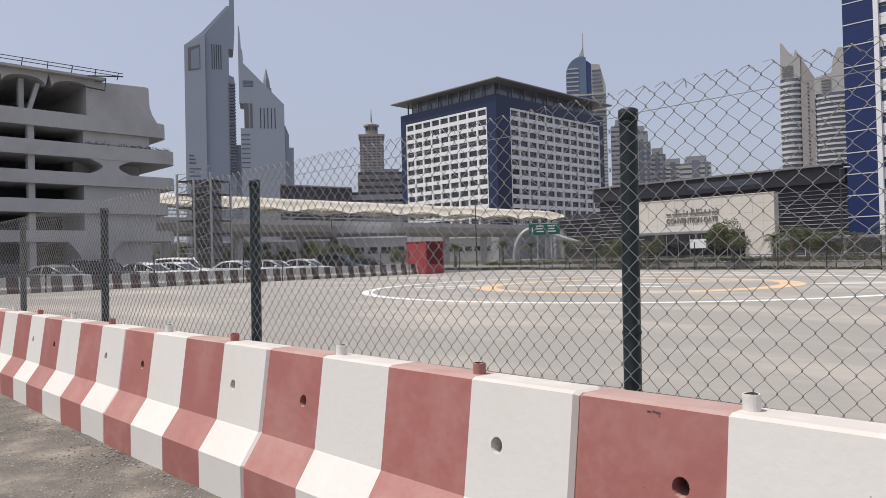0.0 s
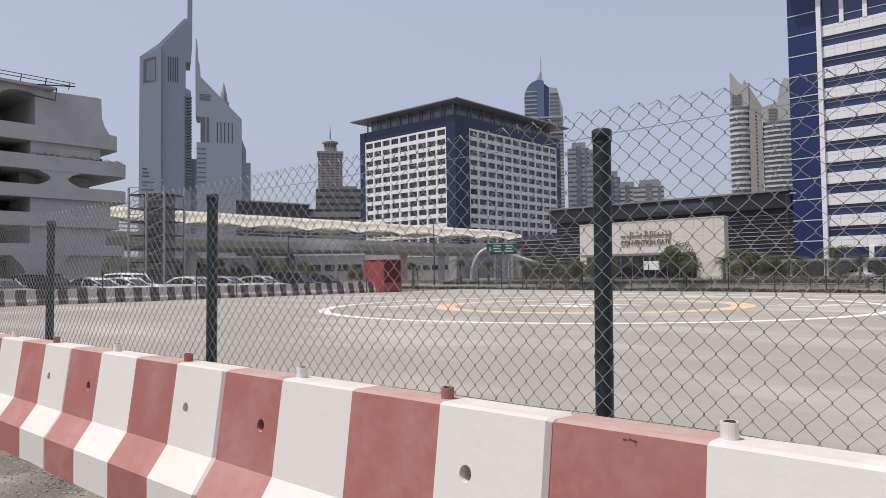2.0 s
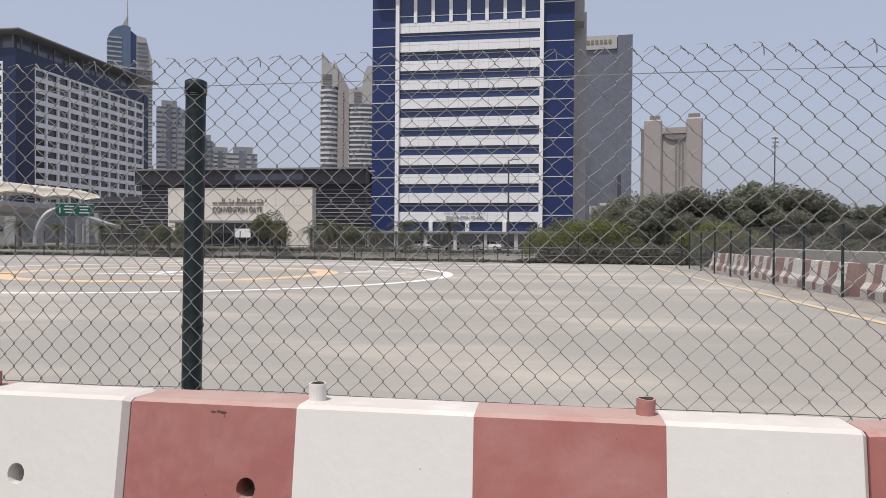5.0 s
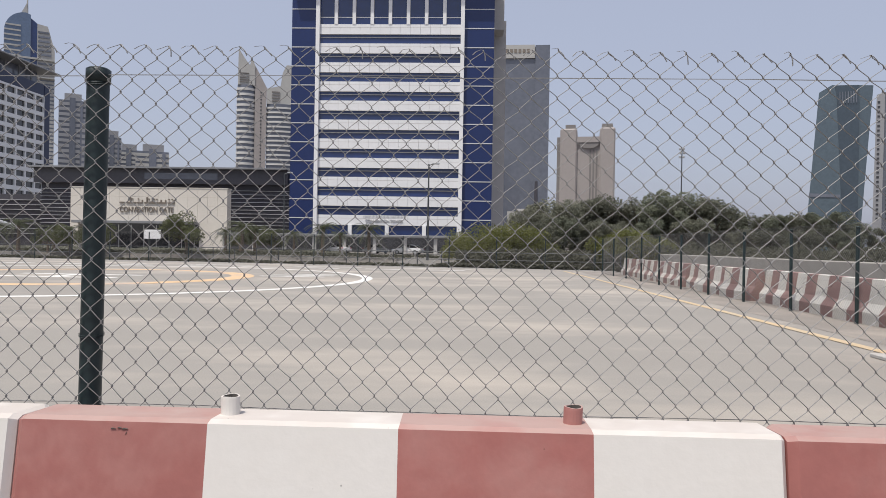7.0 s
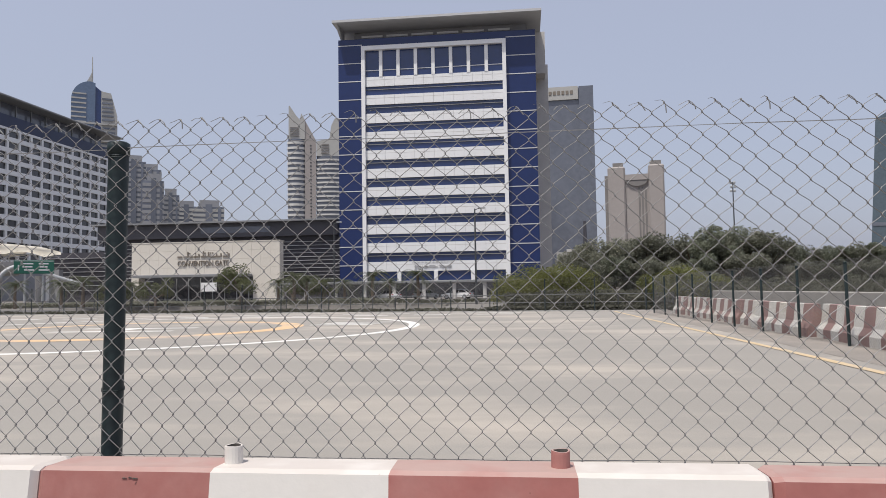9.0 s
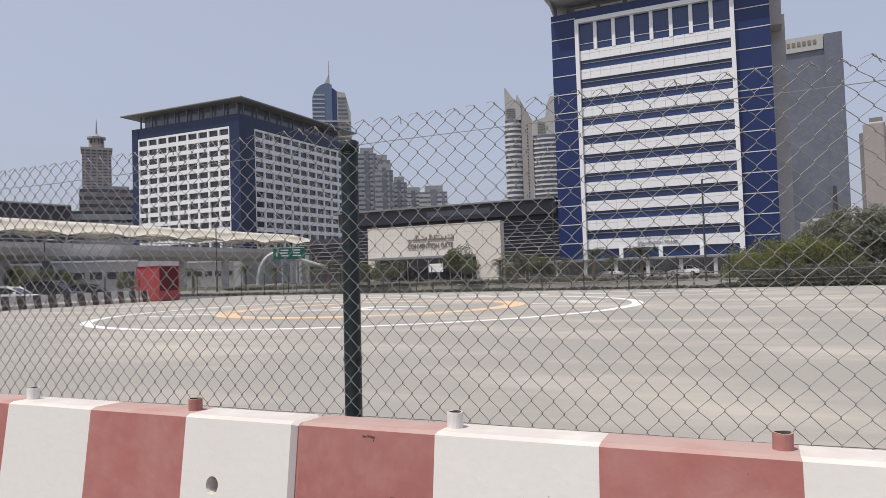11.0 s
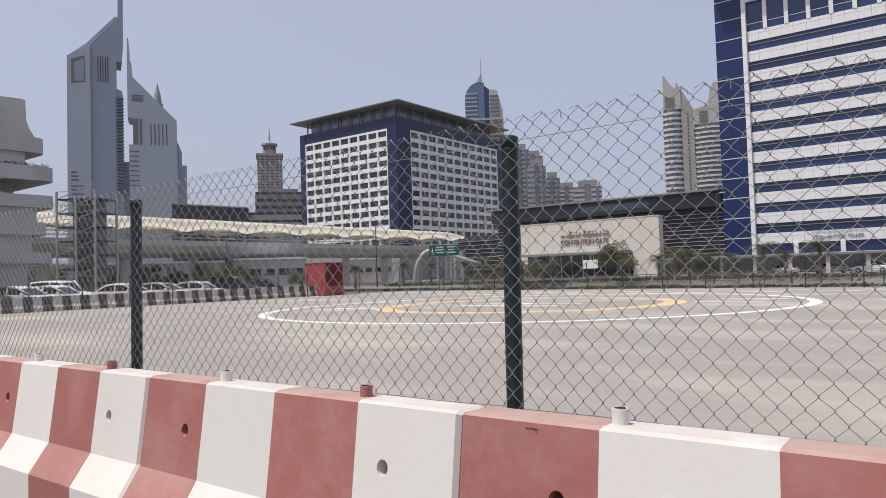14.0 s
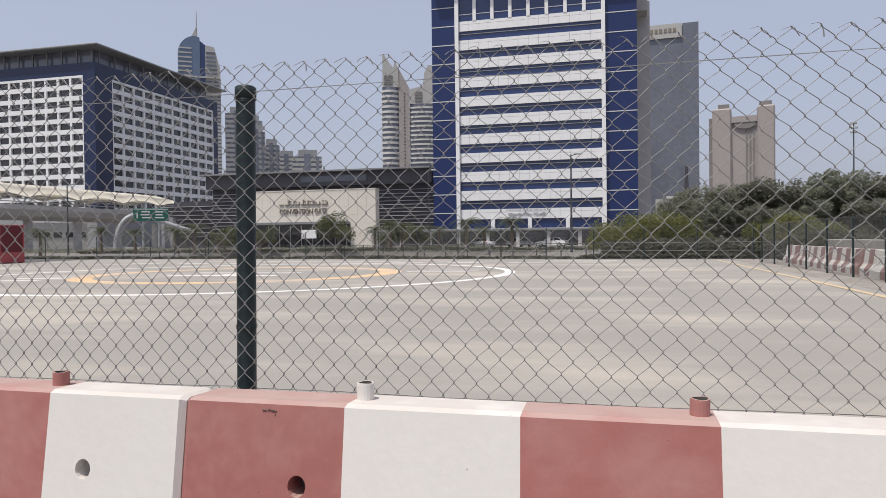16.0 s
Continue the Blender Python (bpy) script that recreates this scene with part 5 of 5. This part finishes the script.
    part("left_face", prism(shape([(24.85, 0), (27.3, 0), (27.18, 3.2), (26.75, 11.0), (26.6, 11.8), (26.46, 11.82), (25.64, 11.36)]), 0, 30, "y"), M["green_glass"], e)
    # shade of this facet is put into its glass colour
    part("middle_face", prism(shape([(27.3, 0), (28.22, 0), (28.18, 10.7), (28.1, 11.7), (26.6, 11.8), (26.75, 11.0), (27.18, 3.2)]), 0.8, 30, "y"), M["teal_dark"], e, "face in darker glass painted for its shade")
    part("right_face", prism(shape([(28.22, 0), (28.28, 0), (29.0, 11.6), (28.1, 11.7), (28.18, 10.7)]), 1.4, 30, "y"), M["green_glass"], e)
    for i in range(7):
        az = 26.95 + 0.17 * i
        part("fin", prism(shape([(az, 10.5), (az + 0.06, 10.5), (az + 0.04, 11.3), (az - 0.02, 11.3)]), 0.2, 0.8, "y"), M["grey_glass"], e)
    part("belt", prism(shape([(25.1, 4.0), (27.1, 3.9), (27.1, 4.1), (25.12, 4.25)]), -0.4, 0, "y"), M["grey_glass"], e)
    mid = 31.1
    e, w = tower_at("glass_tower", "grey glass tower with dotted window rows", mid - 1.9, mid + 1.9, d, 40)
    k, h = w / 3.75, w / 2
    part("edge", prism(shape([(29.05, 0), (29.6, 0), (29.7, 11.05), (29.2, 10.9)]), 0, 24, "y"), M["tower_grey"], e)
    part("body", prism(shape([(29.6, 0), (33.0, 0), (33.0, 11.7), (30.64, 11.36), (29.7, 11.05)]), 0.8, 26, "y"), M["grey_glass"], e)
    dot = None
    for r in range(26):
        for c in range(2):
            m_ = pose(-h + (0.14 + 0.56 * c) * k, -0.1 if c == 0 else 0.6, z(2.4 + 0.32 * r))
            if dot is None:
                dot = part("window", bx(-0.7, 0.7, -0.2, 0.2, -0.6, 0.6), M["dark_glass"], e)
                dot.matrix_basis = m_
            else:
                share("window", dot, e, m_)


skyline()


# low white buildings under the walkway
def white_shed(az0, az1, dist, el, label):
    e, w = tower_at("low_white_building", label, az0, az1, dist, 8)
    part("body", bx(-w / 2, w / 2, 0, 8, 0, up(el, dist)), M["tower_pale"], e)
    part("parapet", bx(-w / 2 - 0.2, w / 2 + 0.2, -0.2, 8.2, up(el, dist), up(el, dist) + 0.25), M["white_panel"], e)
    win = None
    for k in range(5):
        m_ = pose(-w / 2 + (k + 0.5) * w / 5, -0.03, up(el, dist) * 0.45)
        if win is None:
            win = part("window", bx(-w / 14, w / 14, -0.05, 0.05, 0, 1.1), M["dark_glass"], e)
            win.matrix_basis = m_
        else:
            share("window", win, e, m_)


white_shed(-53.7, -48.2, 118, 1.7, "low white walled building under the walkway")
white_shed(-45.0, -41.2, 170, 1.5, "long white building with dark windows beyond the road")


# ---------------------------------------------------------------- lamps, signs
def street_lamp(az, dist, top, label, head="single"):
    x, y = spot(az, dist)
    e = thing("street_lamp", label, "street lamp", "street lamps", at=(x, y, -0.02), rz=-az)
    bm = bmesh.new()
    tube(bm, [(0, 0, 0), (0, 0, 0.6), (0, 0, top)], [0.13, 0.1, 0.06], 8)
    part("pole", bm, M["dark_steel"], e)
    if head == "single":
        bm = bmesh.new()
        tube(bm, [(0, 0, top - 0.1), (0.5, 0, top + 0.05)], 0.04, 6)
        part("arm", bm, M["dark_steel"], e)
        part("lamp_head", bevelled(0.3, 0.95, -0.15, 0.15, top, top + 0.14, 0.04), M["steel"], e)
    else:
        for r in range(3):
            for c in range(2):
                part("floodlight", bevelled(-0.36 + 0.4 * c + 0.08 * (r % 2), -0.08 + 0.4 * c + 0.08 * (r % 2), -0.3, 0.1, top - 1.2 + 0.5 * r, top - 0.92 + 0.5 * r, 0.05), M["steel"], e)


street_lamp(-3.85, 62, 8.5, "slim grey street lamp beside the far road")
street_lamp(-42.45, 92, 8.1, "slim grey street lamp beyond the apron")
street_lamp(-54.2, 88, 6.4, "slim grey street lamp near the walkway")
street_lamp(-15.4, 84, 9.5, "slim grey street lamp before the hall")
street_lamp(16.2, 92, 13.9, "tall floodlight mast above the trees", "flood")


def road_sign():
    x, y = spot(-36.9, 104)
    e = thing("road_sign", "green overhead direction sign with white lettering bars", "road sign", at=(x, y, 0), rz=36.9)
    part("panel", bevelled(-2.25, 2.25, -0.08, 0.08, 4.2, 5.95, 0.04), M["sign_green"], e)
    part("border", bx(-2.17, 2.17, -0.095, -0.085, 5.8, 5.86), M["sign_white"], e)
    for x0, x1, z in ((-1.2, -0.1, 5.4), (-1.3, -0.2, 5.0), (-1.1, 0.0, 4.6), (0.5, 1.6, 5.4), (0.6, 1.5, 5.0), (0.5, 1.7, 4.6)):
        part("lettering_bar", bx(x0, x1, -0.10, -0.085, z, z + 0.16), M["sign_white"], e)
    part("arrow", bx(-1.8, -1.66, -0.10, -0.085, 4.6, 5.3), M["sign_white"], e)
    bm = bmesh.new()
    tube(bm, [(-1.0, 0.2, 0), (-1.0, 0.2, 5.9)], 0.14, 8)
    part("post", bm, M["steel"], e)
    bm = bmesh.new()
    tube(bm, [(1.0, 0.2, 0), (1.0, 0.2, 5.9)], 0.14, 8)
    part("post", bm, M["steel"], e)


road_sign()


# low steel railing along the far road
def railing():
    e = thing("railing", "low dark steel railing along the far road", "railing", at=(-36, far_y(-36, 2.6), -0.06), rz=math.degrees(math.atan(EDGE)))
    bm = bmesh.new()
    tube(bm, [(0, 0, 0), (0, 0, 1.0)], 0.035, 6)
    first = part("post", bm, M["dark_steel"], e)
    for k in range(1, 31):
        share("post", first, e, pose(1.55 * k, 0, 0))
    for z in (0.5, 0.97):
        bm = bmesh.new()
        tube(bm, [(0, 0, z), (46.5, 0, z)], 0.022, 5)
        part("rail", bm, M["dark_steel"], e)


railing()


# drop-off portico before the office block
def portico():
    e = thing("portico", "long grey flat portico on slim posts before the offices", "canopy")
    part("roof", bevelled(-36, 1.5, 98, 104, 2.35, 2.7, 0.05), M["roof_grey"], e)
    col = None
    for k in range(9):
        if col is None:
            col = part("post", bevelled(-0.25, 0.25, -0.25, 0.25, 0, 2.35, 0.03), M["grey_conc"], e)
            col.matrix_basis = pose(-35, 98.6, 0)
        else:
            share("post", col, e, pose(-35 + 4.4 * k, 98.6, 0))
    part("back_wall", bx(-33, 0, 118, 118.4, 0, 2.6), M["dark_glass"], e, "dark glazed shop fronts")


portico()


# ---------------------------------------------------------------- cars
def car(paint, label, kind_="sedan"):
    e = thing("car", label, "car", "parked cars")
    suv = kind_ == "suv"
    H = 1.75 if suv else 1.44
    belt = 1.02 if suv else 0.92
    # side outline, nose towards +x
    low = [(-2.2, 0.32), (-2.28, 0.6), (-2.22, belt - 0.02), (-1.5, belt + 0.02), (0.75, belt), (1.7, belt - 0.12), (2.15, belt - 0.28), (2.25, 0.5), (2.2, 0.28), (0, 0.24)]
    bm = prism(low, -0.88, 0.88, "y")
    bmesh.ops.bevel(bm, geom=bm.edges[:], offset=0.05, segments=2, affect="EDGES")
    part("body", bm, paint, e)
    if suv:
        cab = [(-2.1, belt), (-1.95, H - 0.12), (-1.6, H), (0.15, H), (0.95, belt)]
    else:
        cab = [(-1.85, belt), (-1.15, H - 0.06), (-0.6, H), (0.15, H - 0.03), (1.02, belt)]

    def cabin(scale, y0, drop):
        bm = bmesh.new()
        lo, hi = [], []
        for s in (-1, 1):
            ring_ = []
            for x, z in cab:
                yy = y0 - 0.22 * (z - belt) / (H - belt)
                ring_.append(bm.verts.new((-0.3 + (x + 0.3) * scale, s * yy, z - drop * (z > belt + 0.1))))
            (lo if s < 0 else hi).extend(ring_)
        n_ = len(cab)
        bm.faces.new(lo)
        bm.faces.new(hi[::-1])
        for i in range(n_):
            bm.faces.new((lo[i], hi[i], hi[(i + 1) % n_], lo[(i + 1) % n_]))
        bmesh.ops.recalc_face_normals(bm, faces=bm.faces[:])
        return bm
    part("window_glass", cabin(1.0, 0.80, 0.03), M["car_glass"], e, "dark car glass")
    # rounded roof skin and pillars
    bm = bmesh.new()
    top = [p for p in cab if p[1] > belt + 0.2]
    xs = [top[0][0] - 0.16, top[0][0], (top[0][0] + top[-1][0]) / 2, top[-1][0], top[-1][0] + 0.17]
    zs = [H - 0.15, H - 0.03, H + 0.03, H - 0.01, H - 0.13]
    rows_ = [[bm.verts.new((x, y * (0.70 if 0 < i < 4 else 0.64), zz - dz)) for y, dz in ((-1.0, 0.12), (-0.86, 0.02), (0, 0), (0.86, 0.02), (1.0, 0.12))] for i, (x, zz) in enumerate(zip(xs, zs))]
    for p, q in zip(rows_, rows_[1:]):
        for j in range(4):
            bm.faces.new((p[j], q[j], q[j + 1], p[j + 1]))
    bmesh.ops.solidify(bm, geom=bm.faces[:], thickness=0.03)
    for s in (-1, 1):
        for (xa, za), (xb, zb) in ((cab[0], top[0]), (top[-1], cab[-1]), ((-0.45, belt), (-0.5, H - 0.03))):
            tube(bm, [(xa, s * 0.80, za), (xb, s * 0.62, zb - 0.03)], 0.045, 5)
    bmesh.ops.recalc_face_normals(bm, faces=bm.faces[:])
    part("roof", bm, paint, e, smooth=True)
    for x in (-1.38, 1.38):
        for s in (-1, 1):
            bm = bmesh.new()
            tube(bm, [(x, s * 0.70, 0.33), (x, s * 0.885, 0.33)], 0.33, 18)
            w = part("wheel", bm, M["rubber"], e)
            bm = bmesh.new()
            tube(bm, [(x, s * 0.88, 0.33), (x, s * 0.90, 0.33)], 0.21, 14)
            part("rim", bm, M["car_silver"], w)
    for s in (-1, 1):
        part("headlight", bevelled(2.08, 2.235, s * 0.66 - 0.17, s * 0.66 + 0.17, 0.58, 0.70, 0.02), M["lamp_clear"], e)
        part("tail_light", bevelled(-2.30, -2.2, s * 0.68 - 0.14, s * 0.68 + 0.14, 0.72, 0.86, 0.02), M["tail_red"], e)
        part("mirror", bevelled(0.62, 0.78, s * 0.95 - 0.09, s * 0.95 + 0.09, belt, belt + 0.13, 0.03), paint, e)
    part("grille", bevelled(2.2, 2.262, -0.42, 0.42, 0.42, 0.56, 0.01), M["rubber"], e)
    return e


white_car = car(M["car_white"], "white saloon car parked nose to the barriers")
white_suv = car(M["car_white"], "white off-road wagon parked nose to the barriers", "suv")
dark_suv = car(M["car_dark"], "dark off-road wagon parked nose to the barriers", "suv")
silver_car = car(M["car_silver"], "silver saloon car parked nose to the barriers")
dark_car = car(M["car_dark"], "dark saloon car parked nose to the barriers")
row = [(dark_suv, 8.0), (silver_car, 10.8), (dark_suv, 13.4), (white_car, 16.2), (white_suv, 20.0), (white_car, 18.2), (white_car, 22.6), (white_car, 25.3), (white_car, 28.0), (dark_suv, 31.2), (dark_car, 34.2)]
seen = set()
for proto, y in row:
    m_ = pose(-43.8 - (3.5 if proto is white_suv else 0) + rnd.uniform(-0.3, 0.3), y, -0.02, 0, 0, rnd.uniform(24, 38))
    if proto.name in seen:
        copy_thing(proto, m_)
    else:
        proto.matrix_basis = m_
        seen.add(proto.name)
for az, dist, rz, proto in ((-11.0, 104, 130, white_car), (-8.0, 106, 60, white_car), (-5.4, 102, 165, white_car)):
    x, y = spot(az, dist)
    tagged(copy_thing(proto, pose(x, y, -0.06, 0, 0, rz)), "white car standing on the far road", group="cars on the far road")
x, y = spot(29.4, 66)
tagged(copy_thing(white_suv, pose(x, y, -0.06, 0, 0, 100)), "white wagon beyond the road wall", group="cars on the far road")


# ---------------------------------------------------------------- planting
def crown_mesh(seed, rx, rz, blobs, leaves, size):
    """Leaf sprays on the skins of several uneven lumps."""
    rn = random.Random(seed)
    verts, faces = [], []
    lumps = []
    for _ in range(blobs):
        a, r = rn.uniform(0, 6.283), rx * math.sqrt(rn.random()) * 0.85
        lumps.append((r * math.cos(a), r * math.sin(a), rz * rn.uniform(-0.8, 0.8) * (1 - 0.35 * r / rx), rx * rn.uniform(0.2, 0.42)))
    for _ in range(leaves):
        cx, cy, cz, cr = rn.choice(lumps)
        d = Vector((rn.gauss(0, 1), rn.gauss(0, 1), rn.gauss(0.15, 0.8))).normalized()
        p = Vector((cx, cy, cz)) + d * cr * (0.35 + 0.75 * math.sqrt(rn.random()))
        s = size * rn.uniform(0.6, 1.4)
        u = Vector((rn.gauss(0, 1), rn.gauss(0, 1), rn.gauss(0, 0.6))).normalized()
        v = u.orthogonal().normalized()
        v.rotate(Matrix.Rotation(rn.uniform(0, 6.28), 3, u))
        n_ = u.cross(v)
        b = len(verts)
        verts += [tuple(p - u * s), tuple(p + v * s * 0.45 + n_ * s * 0.12), tuple(p + u * s), tuple(p - v * s * 0.45 + n_ * s * 0.12)]
        faces += [(b, b + 1, b + 2), (b, b + 2, b + 3)]
    me = bpy.data.meshes.new("crown")
    me.from_pydata(verts, [], faces)
    return me, lumps


def tree(seed, height, rx, leaf, label, blobs=24, leaves=11500, size=0.12, low=0.1):
    """A tree whose crown starts at low * height and is uneven all round."""
    e = thing("tree", label, "tree", "trees along the road")
    rz = height * (1 - low) / 2
    me, lumps = crown_mesh(seed, rx, rz, blobs, leaves, size)
    me.materials.append(leaf)
    c = new("crown", me)
    c.parent = e
    top = max(v.co.z for v in me.vertices)
    cz = height - top
    c.matrix_basis = pose(0, 0, cz)
    rn = random.Random(seed)
    bm = bmesh.new()
    fork = max(0.5, height * 0.3)
    tube(bm, [(0, 0, -0.05), (rn.uniform(-0.1, 0.1), 0, fork * 0.5), (0, rn.uniform(-0.1, 0.1), fork)], [0.2, 0.15, 0.12], 7)
    for cx, cy, lz, cr in lumps[:7]:
        tube(bm, [(0, 0, fork - 0.1), (cx * 0.4, cy * 0.4, max(fork, (fork + cz + lz) / 2)), (cx * 0.9, cy * 0.9, max(fork + 0.2, cz + lz))], [0.09, 0.06, 0.025], 5)
    part("trunk", bm, M["trunk"], e)
    return e


def palm(seed, height, label):
    e = thing("palm_tree", label, "palm tree", "palms before the hall")
    rn = random.Random(seed)
    bm = bmesh.new()
    tube(bm, [(0, 0, -0.05), (0.05, 0, height * 0.5), (0, 0.05, height)], [0.24, 0.19, 0.17], 8)
    part("trunk", bm, M["trunk"], e)
    verts, faces = [], []
    for k in range(26):
        a, lift, ln = 6.283 * k / 26 * 3.0 + rn.uniform(-0.2, 0.2), rn.uniform(-0.5, 1.1), rn.uniform(1.7, 2.5)
        spine = []
        for q in range(7):
            t = q / 6
            r = ln * t * math.cos(lift * 0.6)
            spine.append(Vector((r * math.cos(a), r * math.sin(a), height + ln * (math.sin(lift) * t - 0.75 * t * t))))
        sidev = Vector((-math.sin(a), math.cos(a), 0))
        for q in range(6):
            for s in (-1, 1):
                for j in range(3):
                    p = spine[q].lerp(spine[q + 1], j / 3)
                    tip = p + sidev * s * 0.42 * (1 - 0.5 * q / 6) + (spine[q + 1] - spine[q]) * 0.9 - Vector((0, 0, 0.16))
                    b = len(verts)
                    w = (spine[q + 1] - spine[q]) * 0.18
                    verts += [tuple(p), tuple(p + w), tuple(tip)]
                    faces.append((b, b + 1, b + 2))
    me = bpy.data.meshes.new("crown")
    me.from_pydata(verts, [], faces)
    me.materials.append(M["frond"])
    c = new("crown", me)
    c.parent = e
    return e


def plant(proto, places):
    for i, (x, y, rz, s) in enumerate(places):
        m_ = pose(x, y, -0.05, 0, 0, rz) @ Matrix.Diagonal((s, s, s, 1))
        if i == 0:
            proto.matrix_basis = m_
        else:
            c = copy_thing(proto, pose(x, y, -0.05, 0, 0, rz))
            c.scale = (s, s, s)


rnd = random.Random(21)
protos = [tree(31, 6.4, 2.15, M["leaf"], "dense dark green tree behind the road fence"),
          tree(32, 6.0, 2.3, M["leaf_olive"], "dusty olive-green tree behind the road fence"),
          tree(33, 6.8, 2.0, M["leaf"], "tall rounded green tree behind the road fence"),
          tree(34, 5.2, 2.2, M["leaf_olive"], "spreading olive-green tree behind the road fence")]
# bearing, distance, top elevation
belt = [(4.6, 64, 3.4), (6.4, 66, 4.1), (8.0, 68, 3.9), (9.9, 70, 4.4), (11.6, 74, 3.7), (13.2, 72, 4.1), (15.0, 70, 4.75), (16.6, 72, 4.5), (18.2, 74, 4.0),
        (19.8, 80, 3.1), (21.4, 82, 2.9), (23.0, 78, 2.8), (24.2, 80, 3.0), (25.6, 76, 2.9), (26.8, 74, 3.0), (28.2, 90, 2.2), (30.0, 90, 2.2), (31.5, 90, 2.4), (7.2, 60, 2.6), (9.2, 62, 2.5),
        (11.0, 64, 2.3), (14.0, 64, 2.6), (17.0, 66, 2.6), (12.4, 60, 1.9), (20.6, 72, 1.8), (22.4, 70, 1.7), (24.8, 68, 1.7), (27.4, 66, 1.6), (5.4, 58, 2.3)]
groups = [[], [], [], []]
tops = [6.4, 6.0, 6.8, 5.2]
for i, (az, dist, el) in enumerate(belt):
    k = rnd.choice((0, 1, 2, 3))
    x, y = spot(az, dist)
    groups[k].append((x, y, rnd.uniform(0, 360), up(el, dist) / tops[k]))
for proto, places in zip(protos, groups):
    plant(proto, places)
bright = tree(41, 3.3, 2.7, M["leaf_bright"], "bright yellow-green shrub tree beside the offices", 12, 5200, 0.09, 0.05)
plant(bright, [(*spot(az, dist), rnd.uniform(0, 360), up(el, dist) / 3.3) for az, dist, el in ((-0.3, 56, 1.5), (0.9, 54, 1.9), (2.1, 55, 2.15), (3.3, 54, 2.1), (4.6, 55, 1.7), (11.4, 54, 1.8), (12.6, 53, 1.7), (13.6, 55, 1.6))])
gate_tree = tree(45, 3.6, 2.0, M["leaf_dry"], "round olive-green tree before the entrance gate", 12, 4600, 0.085, 0.25)
plant(gate_tree, [(*spot(az, dist), rnd.uniform(0, 360), s) for az, dist, s in ((-22.7, 80, 1.35), (-28.9, 82, 0.9), (-30.6, 84, 0.8), (-18.7, 84, 0.95), (-16.3, 86, 0.9), (-46, 84, 0.7), (-48.5, 86, 0.8), (-32.0, 84, 0.8), (-52.6, 116, 1.1), (-54.8, 112, 1.3), (-56.6, 118, 1.35), (-58.3, 112, 1.1), (-60.2, 116, 1.4), (-62.4, 114, 1.2), (-66.6, 112, 1.3), (-68.8, 114, 1.2))])
e, w = tower_at("low_block", "low grey service block behind the walkway", -69.5, -54.5, 150, 12)
part("body", bx(-w / 2, w / 2, 0, 8, 0, up(1.55, 150)), M["tower_grey"], e)
part("roof", bx(-w / 2 - 0.3, w / 2 + 0.3, -0.4, 8.4, up(1.55, 150), up(1.7, 150)), M["grey_conc"], e)
for k in range(14):
    part("window", bx(-w / 2 + w * (k + 0.25) / 14, -w / 2 + w * (k + 0.75) / 14, -0.08, 0.1, 1.2, 3.2), M["dark_glass"], e)
p1 = palm(51, 3.3, "short dusty palm before the hall")
plant(p1, [(*spot(az, dist), rnd.uniform(0, 360), s) for az, dist, s in ((-18.6, 80, 0.95), (-17.6, 82, 0.85), (-12.3, 78, 0.95), (-8.6, 78, 0.95), (-33.8, 84, 0.9), (-35.2, 86, 0.8), (-16.2, 86, 0.8), (-14.6, 84, 0.75), (-10.9, 86, 0.75), (-19.8, 86, 0.8), (-31.6, 88, 0.8), (-30.6, 84, 0.75), (-44.2, 90, 0.8), (-38.0, 90, 0.8), (-40.3, 95, 0.9))])

# clipped hedge behind the far fence, and scrub by the road
rn = random.Random(61)
for name, x0, x1, y0, y1, h, n_, leaf, label in (("hedge", -50, -1, 39.8, 41.0, 0.22, 9000, M["hedge_leaf"], "low dusty planting strip behind the far fence"),
                                              ("hedge", -1, 12, 39.8, 41.4, 0.34, 9000, M["hedge_leaf"], "low dusty hedge behind the far fence"),
                                              ("scrub", 12, 46, 46, 62, 1.9, 34000, M["hedge_leaf"], "dense dark scrub under the roadside trees"),
                                              ("scrub", 0, 12, 47, 58, 1.25, 16000, M["hedge_leaf"], "dense dark scrub under the roadside trees"),
                                              ("scrub", -90, -14, 78, 82, 0.6, 11000, M["leaf_olive"], "low planting before the hall"),
                                              ("scrub", -64, 2, 70.5, 73.5, 0.42, 10000, M["hedge_leaf"], "low dusty planting along the far side of the road")):
    verts, faces = [], []
    for _ in range(n_):
        x, y = rn.uniform(x0, x1), rn.uniform(y0, y1)
        y += EDGE * x if name == "hedge" else 0
        top = h * (0.75 + 0.5 * noise.noise(Vector((x * 0.5, y * 0.5, h))))
        p = Vector((x, y, top * math.sqrt(rn.random()) - 0.05))
        u = Vector((rn.gauss(0, 1), rn.gauss(0, 1), rn.gauss(0, 1))).normalized()
        v = u.orthogonal()
        s = rn.uniform(0.06, 0.13)
        b = len(verts)
        verts += [tuple(p - u * s), tuple(p + v * s * 0.6), tuple(p + u * s), tuple(p - v * s * 0.6)]
        faces.append((b, b + 1, b + 2, b + 3))
    me = bpy.data.meshes.new(name)
    me.from_pydata(verts, [], faces)
    me.materials.append(leaf)
    tagged(new(name, me), label, "planting", kind="stuff")
